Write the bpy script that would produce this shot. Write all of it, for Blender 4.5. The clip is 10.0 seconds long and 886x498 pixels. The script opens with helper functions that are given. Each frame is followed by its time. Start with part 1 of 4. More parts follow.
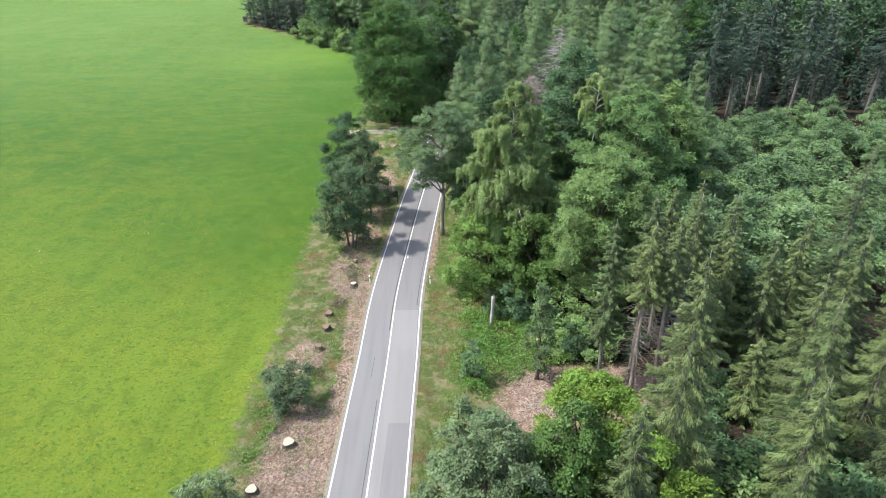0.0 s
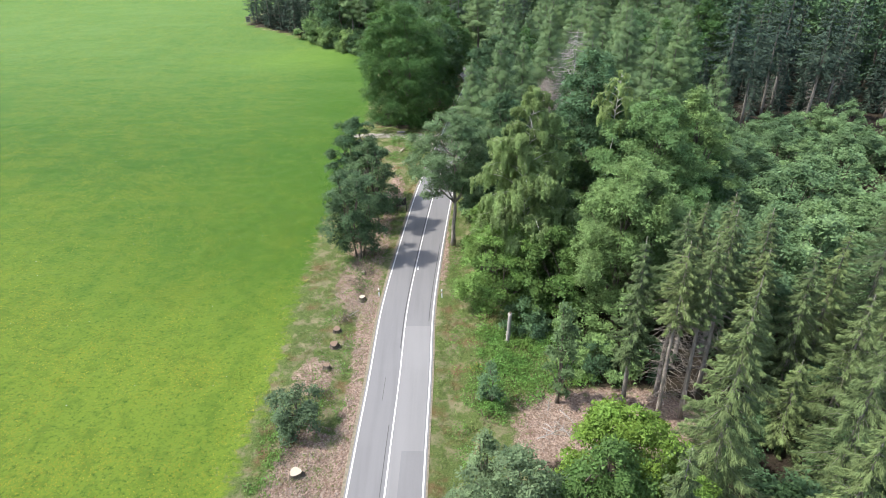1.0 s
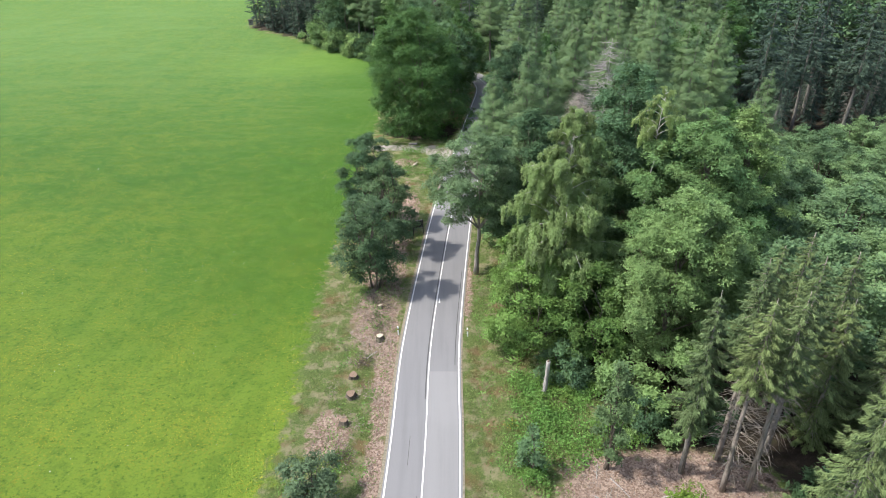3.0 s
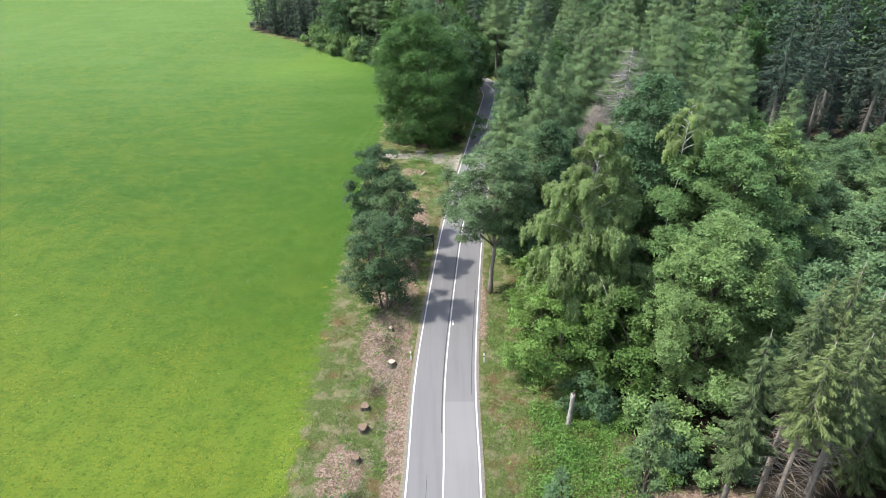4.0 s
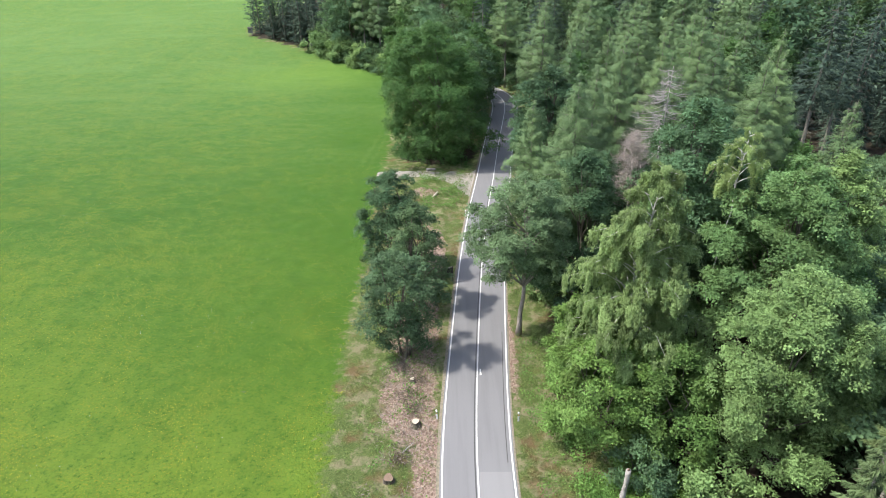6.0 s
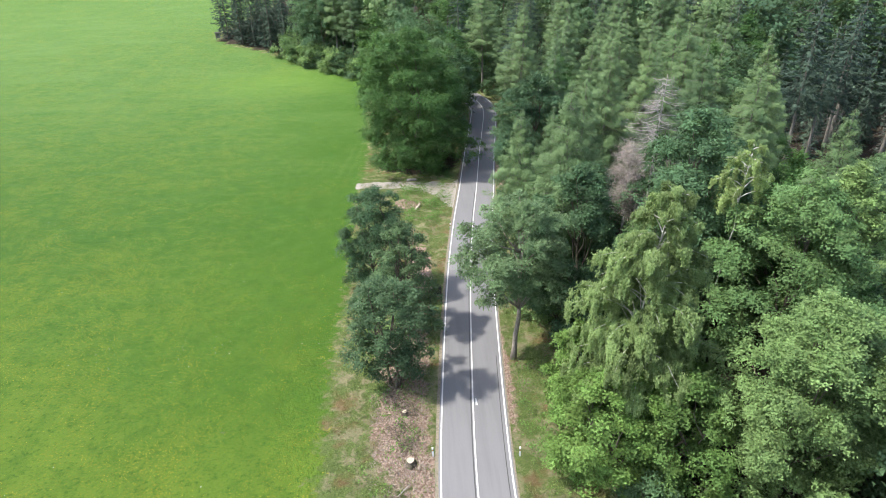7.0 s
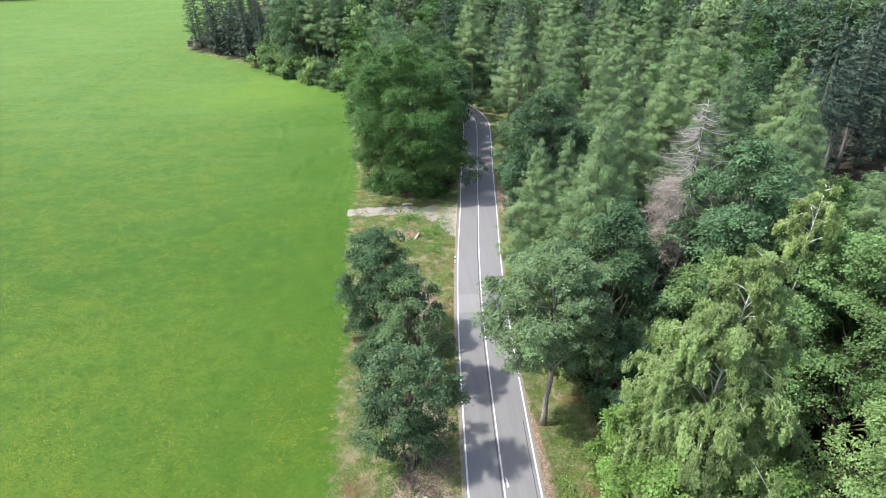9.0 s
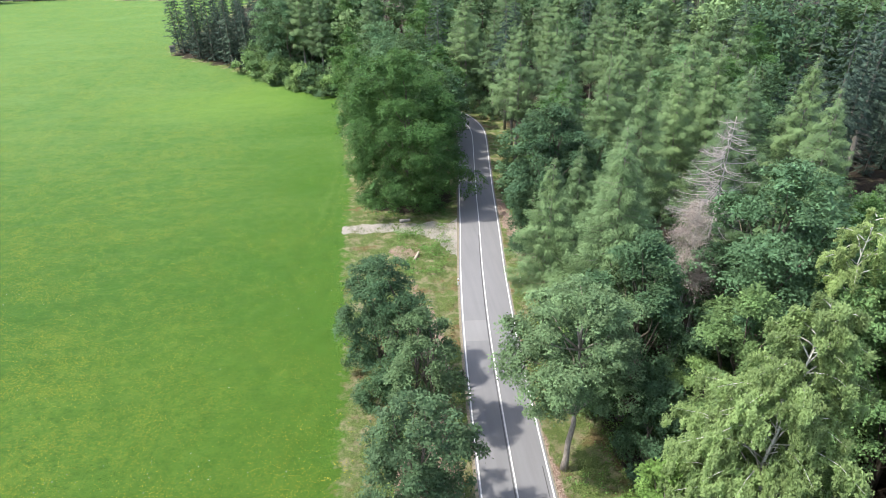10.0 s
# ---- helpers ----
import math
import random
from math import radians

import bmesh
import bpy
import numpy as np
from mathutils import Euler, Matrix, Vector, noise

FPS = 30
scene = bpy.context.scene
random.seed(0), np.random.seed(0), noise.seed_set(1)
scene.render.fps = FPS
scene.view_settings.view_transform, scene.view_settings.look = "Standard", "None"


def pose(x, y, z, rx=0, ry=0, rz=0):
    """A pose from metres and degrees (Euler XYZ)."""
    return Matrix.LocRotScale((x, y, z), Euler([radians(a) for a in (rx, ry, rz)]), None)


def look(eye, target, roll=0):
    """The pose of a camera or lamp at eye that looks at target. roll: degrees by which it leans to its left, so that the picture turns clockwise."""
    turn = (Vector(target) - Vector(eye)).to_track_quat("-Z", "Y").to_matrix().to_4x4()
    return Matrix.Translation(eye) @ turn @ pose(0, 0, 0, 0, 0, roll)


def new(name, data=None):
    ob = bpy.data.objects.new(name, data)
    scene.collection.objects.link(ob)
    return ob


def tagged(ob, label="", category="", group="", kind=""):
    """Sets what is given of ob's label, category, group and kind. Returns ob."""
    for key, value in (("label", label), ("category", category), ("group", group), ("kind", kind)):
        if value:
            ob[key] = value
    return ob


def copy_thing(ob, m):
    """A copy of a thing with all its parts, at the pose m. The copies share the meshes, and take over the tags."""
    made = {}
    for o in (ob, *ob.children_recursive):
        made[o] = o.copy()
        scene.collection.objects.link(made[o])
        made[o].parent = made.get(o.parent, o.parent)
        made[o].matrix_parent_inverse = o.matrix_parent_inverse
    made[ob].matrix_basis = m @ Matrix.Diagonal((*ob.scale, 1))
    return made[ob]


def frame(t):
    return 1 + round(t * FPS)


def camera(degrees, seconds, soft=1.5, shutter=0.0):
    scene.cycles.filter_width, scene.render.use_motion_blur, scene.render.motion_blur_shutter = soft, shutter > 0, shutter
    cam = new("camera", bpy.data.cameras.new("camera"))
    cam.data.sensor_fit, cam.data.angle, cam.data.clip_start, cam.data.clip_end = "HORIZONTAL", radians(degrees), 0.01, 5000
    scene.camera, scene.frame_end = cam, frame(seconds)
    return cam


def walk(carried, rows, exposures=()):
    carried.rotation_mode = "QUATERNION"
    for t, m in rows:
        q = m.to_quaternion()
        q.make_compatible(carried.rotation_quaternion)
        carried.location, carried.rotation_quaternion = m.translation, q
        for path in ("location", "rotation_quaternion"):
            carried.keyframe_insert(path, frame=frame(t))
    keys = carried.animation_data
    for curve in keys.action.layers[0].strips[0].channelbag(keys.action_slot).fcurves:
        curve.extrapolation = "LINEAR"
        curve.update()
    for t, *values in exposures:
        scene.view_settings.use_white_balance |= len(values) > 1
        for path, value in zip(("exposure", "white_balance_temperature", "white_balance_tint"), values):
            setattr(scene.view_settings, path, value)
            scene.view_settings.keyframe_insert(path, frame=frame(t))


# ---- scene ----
# ---- camera: a drone that glides forward along the road, then turns slightly to its right ----
cam = camera(70.0, 10.0, soft=0.6)
PITCH, ROLL = 30.21, 1.51
ROWS = [
    (0.0, 0.00, 0.00, 42.00, 0.00), (0.5, -0.62, 1.82, 41.80, 0.10), (1.0, -1.24, 3.63, 41.66, 0.20),
    (1.5, -1.84, 5.47, 41.51, 0.23), (2.0, -2.57, 7.63, 41.45, 0.27), (2.5, -3.21, 9.59, 41.39, 0.28),
    (2.7, -3.48, 10.40, 41.39, 0.31), (3.8, -5.14, 14.95, 41.60, 0.29), (4.0, -5.46, 15.77, 41.63, 0.30),
    (4.5, -6.25, 17.81, 41.75, 0.28), (5.0, -7.00, 19.83, 41.91, 0.32), (5.5, -7.72, 21.78, 41.98, 0.30),
    (5.7, -8.02, 22.60, 42.00, 0.29), (6.8, -9.64, 27.48, 42.05, -2.36), (7.0, -9.93, 28.37, 42.05, -2.75),
    (7.5, -10.67, 30.60, 42.01, -3.21), (8.0, -11.46, 33.09, 42.03, -3.74), (8.5, -12.25, 35.77, 42.05, -4.37),
    (9.0, -13.00, 38.47, 42.13, -5.07), (9.5, -13.69, 41.09, 42.15, -5.72), (10.0, -14.52, 44.18, 42.26, -6.48),
]
walk(cam, [(t, pose(x, y, z, 0, 0, yaw) @ pose(0, 0, 0, 90 - PITCH) @ pose(0, 0, 0, 0, 0, -ROLL)) for t, x, y, z, yaw in ROWS],
     [(0.0, 1.33), (2.5, 1.26), (5.0, 1.29), (7.5, 1.41), (10.0, 1.49)])

# ---- light: a hazy summer sky, the sun high over the field ----
SUN_EL, SUN_AZ = radians(57), radians(-88)      # azimuth from +y, clockwise
world = bpy.data.worlds.new("sky")
scene.world = world
world.use_nodes = True
wn = world.node_tree
sky = wn.nodes.new("ShaderNodeTexSky")
sky.sky_type, sky.sun_disc = "NISHITA", False
sky.sun_elevation, sky.sun_rotation = SUN_EL, SUN_AZ
sky.dust_density = 2.0
veil = wn.nodes.new("ShaderNodeHueSaturation")      # thin high cloud pales the sky
veil.inputs["Saturation"].default_value = 0.8
wn.links.new(sky.outputs[0], veil.inputs["Color"])
wn.links.new(veil.outputs[0], wn.nodes["Background"].inputs[0])
wn.nodes["Background"].inputs[1].default_value = 0.15
sun = new("sun", bpy.data.lights.new("sun", "SUN"))
sun.data.energy, sun.data.angle, sun.data.color = 2.75, radians(1.6), (1.0, 0.95, 0.87)
sun.matrix_basis = look((0, 0, 100), (-100 * math.sin(SUN_AZ), -100 * math.cos(SUN_AZ), 100 - 100 * math.tan(SUN_EL)))


# ---- materials ----
class Nodes:
    """Short ways to wire a material."""

    def __init__(self, name):
        self.mat = bpy.data.materials.new(name)
        self.mat.use_nodes = True
        self.tree = self.mat.node_tree
        self.bsdf = self.tree.nodes["Principled BSDF"]
        self.out = self.tree.nodes["Material Output"]

    def add(self, kind, **inputs):
        n = self.tree.nodes.new(kind)
        for k, v in inputs.items():
            self.feed(n, k.replace("_", " "), v)
        return n

    def feed(self, n, socket, v):
        s = n.inputs[int(socket)] if socket.isdigit() else n.inputs[socket]
        if isinstance(v, bpy.types.NodeSocket):
            self.tree.links.new(v, s)
        else:
            s.default_value = v

    def coords(self):
        return self.add("ShaderNodeTexCoord").outputs["Object"]

    def noise(self, scale, detail=3, rough=0.55, vector=None, stretch=None):
        v = vector or self.coords()
        if stretch:
            m = self.add("ShaderNodeMapping", Vector=v)
            m.inputs["Scale"].default_value = stretch
            v = m.outputs[0]
        n = self.add("ShaderNodeTexNoise", Vector=v, Scale=scale, Detail=detail, Roughness=rough)
        return n.outputs["Fac"]

    def ramp(self, fac, lo, hi, a=0.0, b=1.0):
        n = self.add("ShaderNodeMapRange", Value=fac)
        for k, v in zip(("From Min", "From Max", "To Min", "To Max"), (lo, hi, a, b)):
            n.inputs[k].default_value = v
        return n.outputs[0]

    def math(self, op, a, b):
        n = self.tree.nodes.new("ShaderNodeMath")
        n.operation = op
        self.feed(n, "0", a)
        self.feed(n, "1", b)
        return n.outputs[0]

    def mix(self, fac, a, b, blend="MIX"):
        n = self.tree.nodes.new("ShaderNodeMix")
        n.data_type, n.blend_type = "RGBA", blend
        self.feed(n, "0", fac)
        for i, v in ((6, a), (7, b)):
            self.feed(n, str(i), v if isinstance(v, bpy.types.NodeSocket) else (*v, 1))
        return n.outputs[2]

    def bump(self, height, strength=0.4, distance=0.02):
        b = self.add("ShaderNodeBump", Height=height, Strength=strength, Distance=distance)
        self.tree.links.new(b.outputs[0], self.bsdf.inputs["Normal"])

    def done(self, colour, rough=0.8, spec=0.3):
        self.feed(self.bsdf, "Base Color", colour if isinstance(colour, bpy.types.NodeSocket) else (*colour, 1))
        self.feed(self.bsdf, "Roughness", rough)
        self.bsdf.inputs["Specular IOR Level"].default_value = spec
        return self.mat


def scaled(c, k):
    return tuple(min(1.0, v * k) for v in c)


def leaf_material(name, colour, warm=(0.16, 0.17, 0.03), spread=0.52, warmth=0.25, glow=0.36, rough=0.55):
    """Leaves: colour differs from leaf to leaf, from tree to tree and in large patches; light passes through them."""
    m = Nodes(name)
    colour, warm = [(0.62 * c[0], 0.63 * c[1], 0.68 * c[2]) for c in (colour, warm)]
    own = m.add("ShaderNodeAttribute")
    own.attribute_name = "tone"
    leaf = own.outputs["Fac"]
    tree = m.add("ShaderNodeObjectInfo").outputs["Random"]
    patch = m.noise(0.35, 2)
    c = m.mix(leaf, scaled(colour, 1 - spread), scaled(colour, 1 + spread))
    c = m.mix(m.ramp(patch, 0.42, 0.75, 0, warmth), c, warm)
    c = m.mix(1.0, c, m.add("ShaderNodeCombineColor", Red=m.ramp(tree, 0, 1, 0.72, 1.24), Green=m.ramp(tree, 0, 1, 0.76, 1.19), Blue=m.ramp(tree, 0, 1, 0.82, 1.12)).outputs[0], "MULTIPLY")
    m.done(c, rough, 0.12)
    thin = m.add("ShaderNodeBsdfTranslucent", Color=m.mix(0.5, c, scaled(warm, 1.2)))
    both = m.add("ShaderNodeMixShader")
    both.inputs[0].default_value = glow
    m.tree.links.new(m.bsdf.outputs[0], both.inputs[1])
    m.tree.links.new(thin.outputs[0], both.inputs[2])
    m.tree.links.new(both.outputs[0], m.out.inputs[0])
    return m.mat


def bark_material(name, a, b, scale=3.0):
    m = Nodes(name)
    n = m.noise(scale, 5, 0.65, stretch=(3, 3, 0.6))
    c = m.mix(m.ramp(n, 0.35, 0.65), a, b)
    c = m.mix(m.ramp(m.noise(0.8, 2), 0.5, 0.8, 0, 0.5), c, (0.10, 0.12, 0.06))
    m.bump(n, 0.6, 0.03)
    return m.done(c, 0.9, 0.2)


def birch_bark():
    m = Nodes("birch_bark")
    n = m.noise(2.2, 4, 0.7, stretch=(1, 1, 4))
    c = m.mix(m.ramp(n, 0.56, 0.66), (0.50, 0.485, 0.45), (0.05, 0.045, 0.04))
    return m.done(c, 0.7, 0.3)


def asphalt(name, base):
    m = Nodes(name)
    c = m.mix(m.noise(60, 3), scaled(base, 0.82), scaled(base, 1.18))
    streak = m.noise(0.9, 3, stretch=(1.6, 0.06, 1))
    c = m.mix(m.ramp(streak, 0.42, 0.68, 0, 0.35), c, scaled(base, 0.72))
    c = m.mix(m.ramp(m.noise(0.12, 3), 0.45, 0.75, 0, 0.4), c, scaled(base, 1.15))
    m.bump(m.noise(90, 2), 0.25, 0.004)
    return m.done(c, 0.78, 0.35)


def plain(name, a, b, scale=8.0, rough=0.7, spec=0.3, bump=0.0):
    m = Nodes(name)
    n = m.noise(scale, 4)
    if bump:
        m.bump(n, bump, 0.02)
    return m.done(m.mix(m.ramp(n, 0.3, 0.7), a, b), rough, spec)


def ground_material():
    """Meadow, rough verge, wood chips, gravel and forest floor, laid out by the attributes of the sheet."""
    m = Nodes("ground")
    v = m.coords()
    edge = m.ramp(m.noise(0.9, 4, 0.65, v), 0.25, 0.75, -0.42, 0.42)

    def zone(name, soft=0.16, ragged=1.0):
        a = m.add("ShaderNodeAttribute")
        a.attribute_name = name
        raw = a.outputs["Fac"]
        return m.ramp(m.math("ADD", raw, m.math("MULTIPLY", edge, ragged if ragged == 1 else m.ramp(raw, 0.0, 0.3, 0.0, ragged))), 0.5 - soft, 0.5 + soft)

    fine, mid, wide = m.noise(9, 4, 0.7, v), m.noise(0.9, 4, 0.6, v), m.noise(0.045, 3, 0.5, v)
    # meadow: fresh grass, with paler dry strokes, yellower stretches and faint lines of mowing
    mead = m.mix(m.ramp(fine, 0.3, 0.7), MEADOW[0], MEADOW[1])
    mead = m.mix(m.ramp(mid, 0.4, 0.75, 0, 0.5), mead, MEADOW[2])
    mead = m.mix(m.ramp(wide, 0.42, 0.66, 0, 0.35), mead, MEADOW[3])
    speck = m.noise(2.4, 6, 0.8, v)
    # sunny stretch painted in: yellower, brighter grass south of the cloud-shaded middle
    sunny_south = m.ramp(m.math("ADD", m.add("ShaderNodeSeparateXYZ", Vector=v).outputs[1], m.ramp(m.noise(0.03, 3, 0.5, v), 0.3, 0.7, -16, 16)), 116, 44)
    mead = m.mix(m.math("MULTIPLY", sunny_south, m.ramp(speck, 0.36, 0.62, 0.42, 0.92)), mead, MEADOW[5])
    # beyond the cloud shade the sun is painted in again as paler grass
    sunny_north = m.ramp(m.math("ADD", m.add("ShaderNodeSeparateXYZ", Vector=v).outputs[1], m.ramp(mid, 0.3, 0.7, -10, 10)), 120, 240)
    mead = m.mix(m.math("MULTIPLY", sunny_north, m.ramp(mid, 0.2, 0.7, 0.5, 0.95)), mead, MEADOW[8])
    bloom = m.math("MULTIPLY", m.ramp(m.noise(5.0, 4, 0.8, v), 0.52, 0.62), m.ramp(m.noise(0.16, 4, 0.65, v), 0.40, 0.60, 0.15, 0.95))
    mead = m.mix(bloom, mead, MEADOW[9])
    mead = m.mix(m.ramp(speck, 0.54, 0.66, 0, 0.75), mead, MEADOW[6])
    mead = m.mix(m.ramp(speck, 0.46, 0.36, 0, 0.65), mead, MEADOW[7])
    lines = m.noise(0.35, 2, 0.5, v, stretch=(1.0, 0.03, 1))
    mead = m.mix(m.ramp(lines, 0.5, 0.7, 0, 0.14), mead, MEADOW[4])
    wheel = m.add("ShaderNodeAttribute")
    wheel.attribute_name = "wheel"
    mead = m.mix(m.math("MULTIPLY", wheel.outputs["Fac"], m.ramp(mid, 0.3, 0.6, 0.2, 0.55)), mead, (0.166, 0.230, 0.064))
    # verge: rough grass, olive and straw
    verge = m.mix(m.ramp(fine, 0.35, 0.65), (0.061, 0.105, 0.028), (0.166, 0.203, 0.065))
    verge = m.mix(m.ramp(m.noise(0.6, 4, 0.7, v), 0.47, 0.62, 0, 0.75), verge, (0.281, 0.246, 0.154))
    verge = m.mix(m.ramp(m.noise(0.35, 3, 0.6, v), 0.55, 0.68, 0, 0.7), verge, (0.166, 0.098, 0.052))
    # chips and litter
    chip = m.add("ShaderNodeTexVoronoi", Vector=v, Scale=7.0).outputs["Color"]
    litter = m.mix(m.ramp(chip, 0.2, 0.8), (0.207, 0.143, 0.110), (0.443, 0.336, 0.271))
    litter = m.mix(m.ramp(mid, 0.5, 0.75, 0, 0.6), litter, (0.207, 0.132, 0.099))
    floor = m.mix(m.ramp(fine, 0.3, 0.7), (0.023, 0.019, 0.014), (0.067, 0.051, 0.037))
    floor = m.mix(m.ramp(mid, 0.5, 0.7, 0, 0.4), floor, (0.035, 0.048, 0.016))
    gravel = m.mix(m.ramp(fine, 0.3, 0.7), (0.27, 0.245, 0.22), (0.47, 0.435, 0.385))
    clump = m.noise(0.55, 7, 0.78, v)
    mead = m.mix(m.ramp(clump, 0.51, 0.39, 0, 0.36), mead, (0.040, 0.108, 0.014))
    mead = m.mix(m.ramp(clump, 0.54, 0.66, 0, 0.4), mead, (0.150, 0.225, 0.034))
    # shade of the slope down to the verge, painted as deeper green
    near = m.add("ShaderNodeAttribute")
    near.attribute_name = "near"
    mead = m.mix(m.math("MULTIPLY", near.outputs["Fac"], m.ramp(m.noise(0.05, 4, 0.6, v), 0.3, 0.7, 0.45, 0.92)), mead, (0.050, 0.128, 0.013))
    sweep = m.noise(0.07, 3, 0.6, v, stretch=(0.5, 1.3, 1))
    mead = m.mix(m.math("MULTIPLY", sunny_north, m.ramp(sweep, 0.48, 0.68, 0, 0.4)), mead, (0.125, 0.215, 0.060))
    # sunlight on the crest before the wood, painted as a bright lime patch
    sun_patch = m.add("ShaderNodeAttribute")
    sun_patch.attribute_name = "sun_patch"
    mead = m.mix(m.math("MULTIPLY", sun_patch.outputs["Fac"], m.ramp(m.noise(0.08, 3, 0.6, v), 0.3, 0.65, 0.2, 0.6)), mead, (0.130, 0.232, 0.038))
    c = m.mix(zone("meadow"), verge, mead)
    c = m.mix(zone("litter", 0.2, 1.7), c, litter)
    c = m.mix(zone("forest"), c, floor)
    c = m.mix(zone("gravel", 0.1), c, gravel)
    m.bump(m.math("ADD", fine, m.math("MULTIPLY", speck, 2.0)), 0.9, 0.25)
    return m.done(c, 0.92, 0.15)


# entries 5 and 8 carry the painted sun of the southern and northern meadow
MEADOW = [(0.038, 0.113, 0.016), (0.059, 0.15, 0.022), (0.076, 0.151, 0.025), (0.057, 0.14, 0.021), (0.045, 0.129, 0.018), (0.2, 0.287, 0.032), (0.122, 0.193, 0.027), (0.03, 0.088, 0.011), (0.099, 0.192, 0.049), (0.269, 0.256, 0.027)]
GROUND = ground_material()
ROAD = asphalt("asphalt", (0.155, 0.154, 0.159))
ROAD_PALE = asphalt("pale_asphalt", (0.184, 0.183, 0.186))
SEAM = plain("tar_seam", (0.05, 0.05, 0.052), (0.085, 0.085, 0.085))
SHOULDER = plain("grit", (0.12, 0.11, 0.08), (0.24, 0.21, 0.16), 5.0, 0.95, 0.1, 0.5)
PAINT = plain("road_paint", (0.42, 0.42, 0.41), (0.62, 0.62, 0.61), 14.0, 0.6)
BARK = bark_material("bark", (0.059, 0.050, 0.040), (0.158, 0.132, 0.106))
SPRUCE_BARK = bark_material("spruce_bark", (0.100, 0.092, 0.082), (0.255, 0.238, 0.212))
GREY_BARK = bark_material("dead_wood", (0.224, 0.205, 0.188), (0.409, 0.383, 0.356))
BIRCH_BARK = birch_bark()
DRY_BARK = bark_material("dry_spruce_bark", (0.178, 0.152, 0.132), (0.330, 0.290, 0.254))
CUT = plain("cut_wood", (0.317, 0.271, 0.205), (0.449, 0.396, 0.317), 20.0, 0.8)
CUT_OLD = plain("weathered_cut_wood", (0.112, 0.076, 0.053), (0.211, 0.152, 0.109), 20.0, 0.85)
WHITE = plain("white_plastic", (0.76, 0.76, 0.76), (0.86, 0.86, 0.86), 10.0, 0.45, 0.5)
BLACK = plain("black_plastic", (0.02, 0.02, 0.02), (0.035, 0.035, 0.035), 10.0, 0.5, 0.5)
AMBER = plain("amber_reflector", (0.8, 0.42, 0.03), (0.9, 0.5, 0.05), 10.0, 0.25, 0.6)
BOARD = plain("weathered_boards", (0.132, 0.125, 0.119), (0.238, 0.224, 0.211), 3.0, 0.9)
DARK_BOARD = plain("dark_boards", (0.03, 0.028, 0.026), (0.07, 0.062, 0.055), 3.0, 0.85)

LEAF = {
    "beech": leaf_material("beech_leaf", (0.097, 0.212, 0.063), (0.18, 0.26, 0.05), warmth=0.2),
    "maple": leaf_material("maple_leaf", (0.169, 0.313, 0.143), warmth=0.1),
    "dark": leaf_material("dark_leaf", (0.127, 0.239, 0.111), warmth=0.15),
    "alder": leaf_material("alder_leaf", (0.205, 0.328, 0.152), (0.15, 0.17, 0.09)),
    "verge": leaf_material("verge_tree_leaf", (0.174, 0.280, 0.121), (0.15, 0.19, 0.09)),
    "willow": leaf_material("willow_leaf", (0.211, 0.312, 0.150), (0.17, 0.19, 0.11)),
    "hornbeam": leaf_material("hornbeam_leaf", (0.185, 0.335, 0.088)),
    "green_beech": leaf_material("green_beech_leaf", (0.245, 0.430, 0.150)),
    "bright": leaf_material("bright_leaf", (0.235, 0.400, 0.075), (0.30, 0.34, 0.03), warmth=0.3),
    "birch": leaf_material("birch_leaf", (0.430, 0.575, 0.205), (0.27, 0.35, 0.13), glow=0.5),
    "aspen": leaf_material("aspen_leaf", (0.278, 0.440, 0.150), (0.15, 0.18, 0.07)),
    "thicket": leaf_material("thicket_leaf", (0.254, 0.416, 0.178), (0.17, 0.20, 0.08)),
    "spruce": leaf_material("spruce_needle", (0.174, 0.242, 0.090), (0.14, 0.15, 0.055), spread=0.45, glow=0.12, rough=0.6),
    "dark_spruce": leaf_material("dark_spruce_needle", (0.091, 0.145, 0.098), (0.09, 0.10, 0.045), glow=0.15, rough=0.6),
    "larch": leaf_material("larch_needle", (0.215, 0.340, 0.145), (0.20, 0.25, 0.08), spread=0.45, glow=0.3),
    "herb": leaf_material("herb_leaf", (0.169, 0.350, 0.088), (0.22, 0.27, 0.05), warmth=0.4),
    "verge_grass": leaf_material("verge_grass", (0.196, 0.312, 0.080), (0.38, 0.33, 0.17), warmth=0.8, glow=0.25),
    "dry_twig": leaf_material("dry_twig", (0.440, 0.380, 0.330), (0.46, 0.41, 0.36), glow=0.0, rough=0.9),
    "straw": leaf_material("wood_chip", (0.396, 0.324, 0.258), (0.46, 0.40, 0.33), glow=0.0, rough=0.9),
    "yellow": leaf_material("yellow_flower", (0.58, 0.54, 0.05), (0.62, 0.58, 0.08), spread=0.2, glow=0.1),
    "white": leaf_material("white_flower", (0.75, 0.76, 0.70), (0.7, 0.72, 0.6), spread=0.1, glow=0.1),
}

# ---- the lie of the land ----
ROAD_LINE = [(-7.6, -60), (-7.0, 10), (-6.62, 32), (-6.40, 42), (-6.1, 51.9), (-5.84, 64.2), (-4.85, 78.2), (-2.97, 98.9), (-0.89, 116.2), (1.41, 132.1), (3.81, 149.5), (6.8, 169.5), (8.17, 179), (8.75, 185.4), (8.3, 191.8), (6.6, 198.2), (3.4, 204.4), (-0.5, 210.5), (-3.5, 218.8), (-4.5, 232), (-2, 262)]
FIELD_EDGE = [(-20.0, -80), (-19.8, 20), (-19.4, 38), (-18.9, 55), (-19.6, 70), (-19.8, 85), (-19.2, 96), (-19.3, 112), (-20.0, 135), (-19.0, 148),
              (-21.0, 188), (-22.7, 223), (-40, 243), (-52, 256), (-83, 284), (-86, 300), (-70, 420), (-150, 440), (-420, 450)]
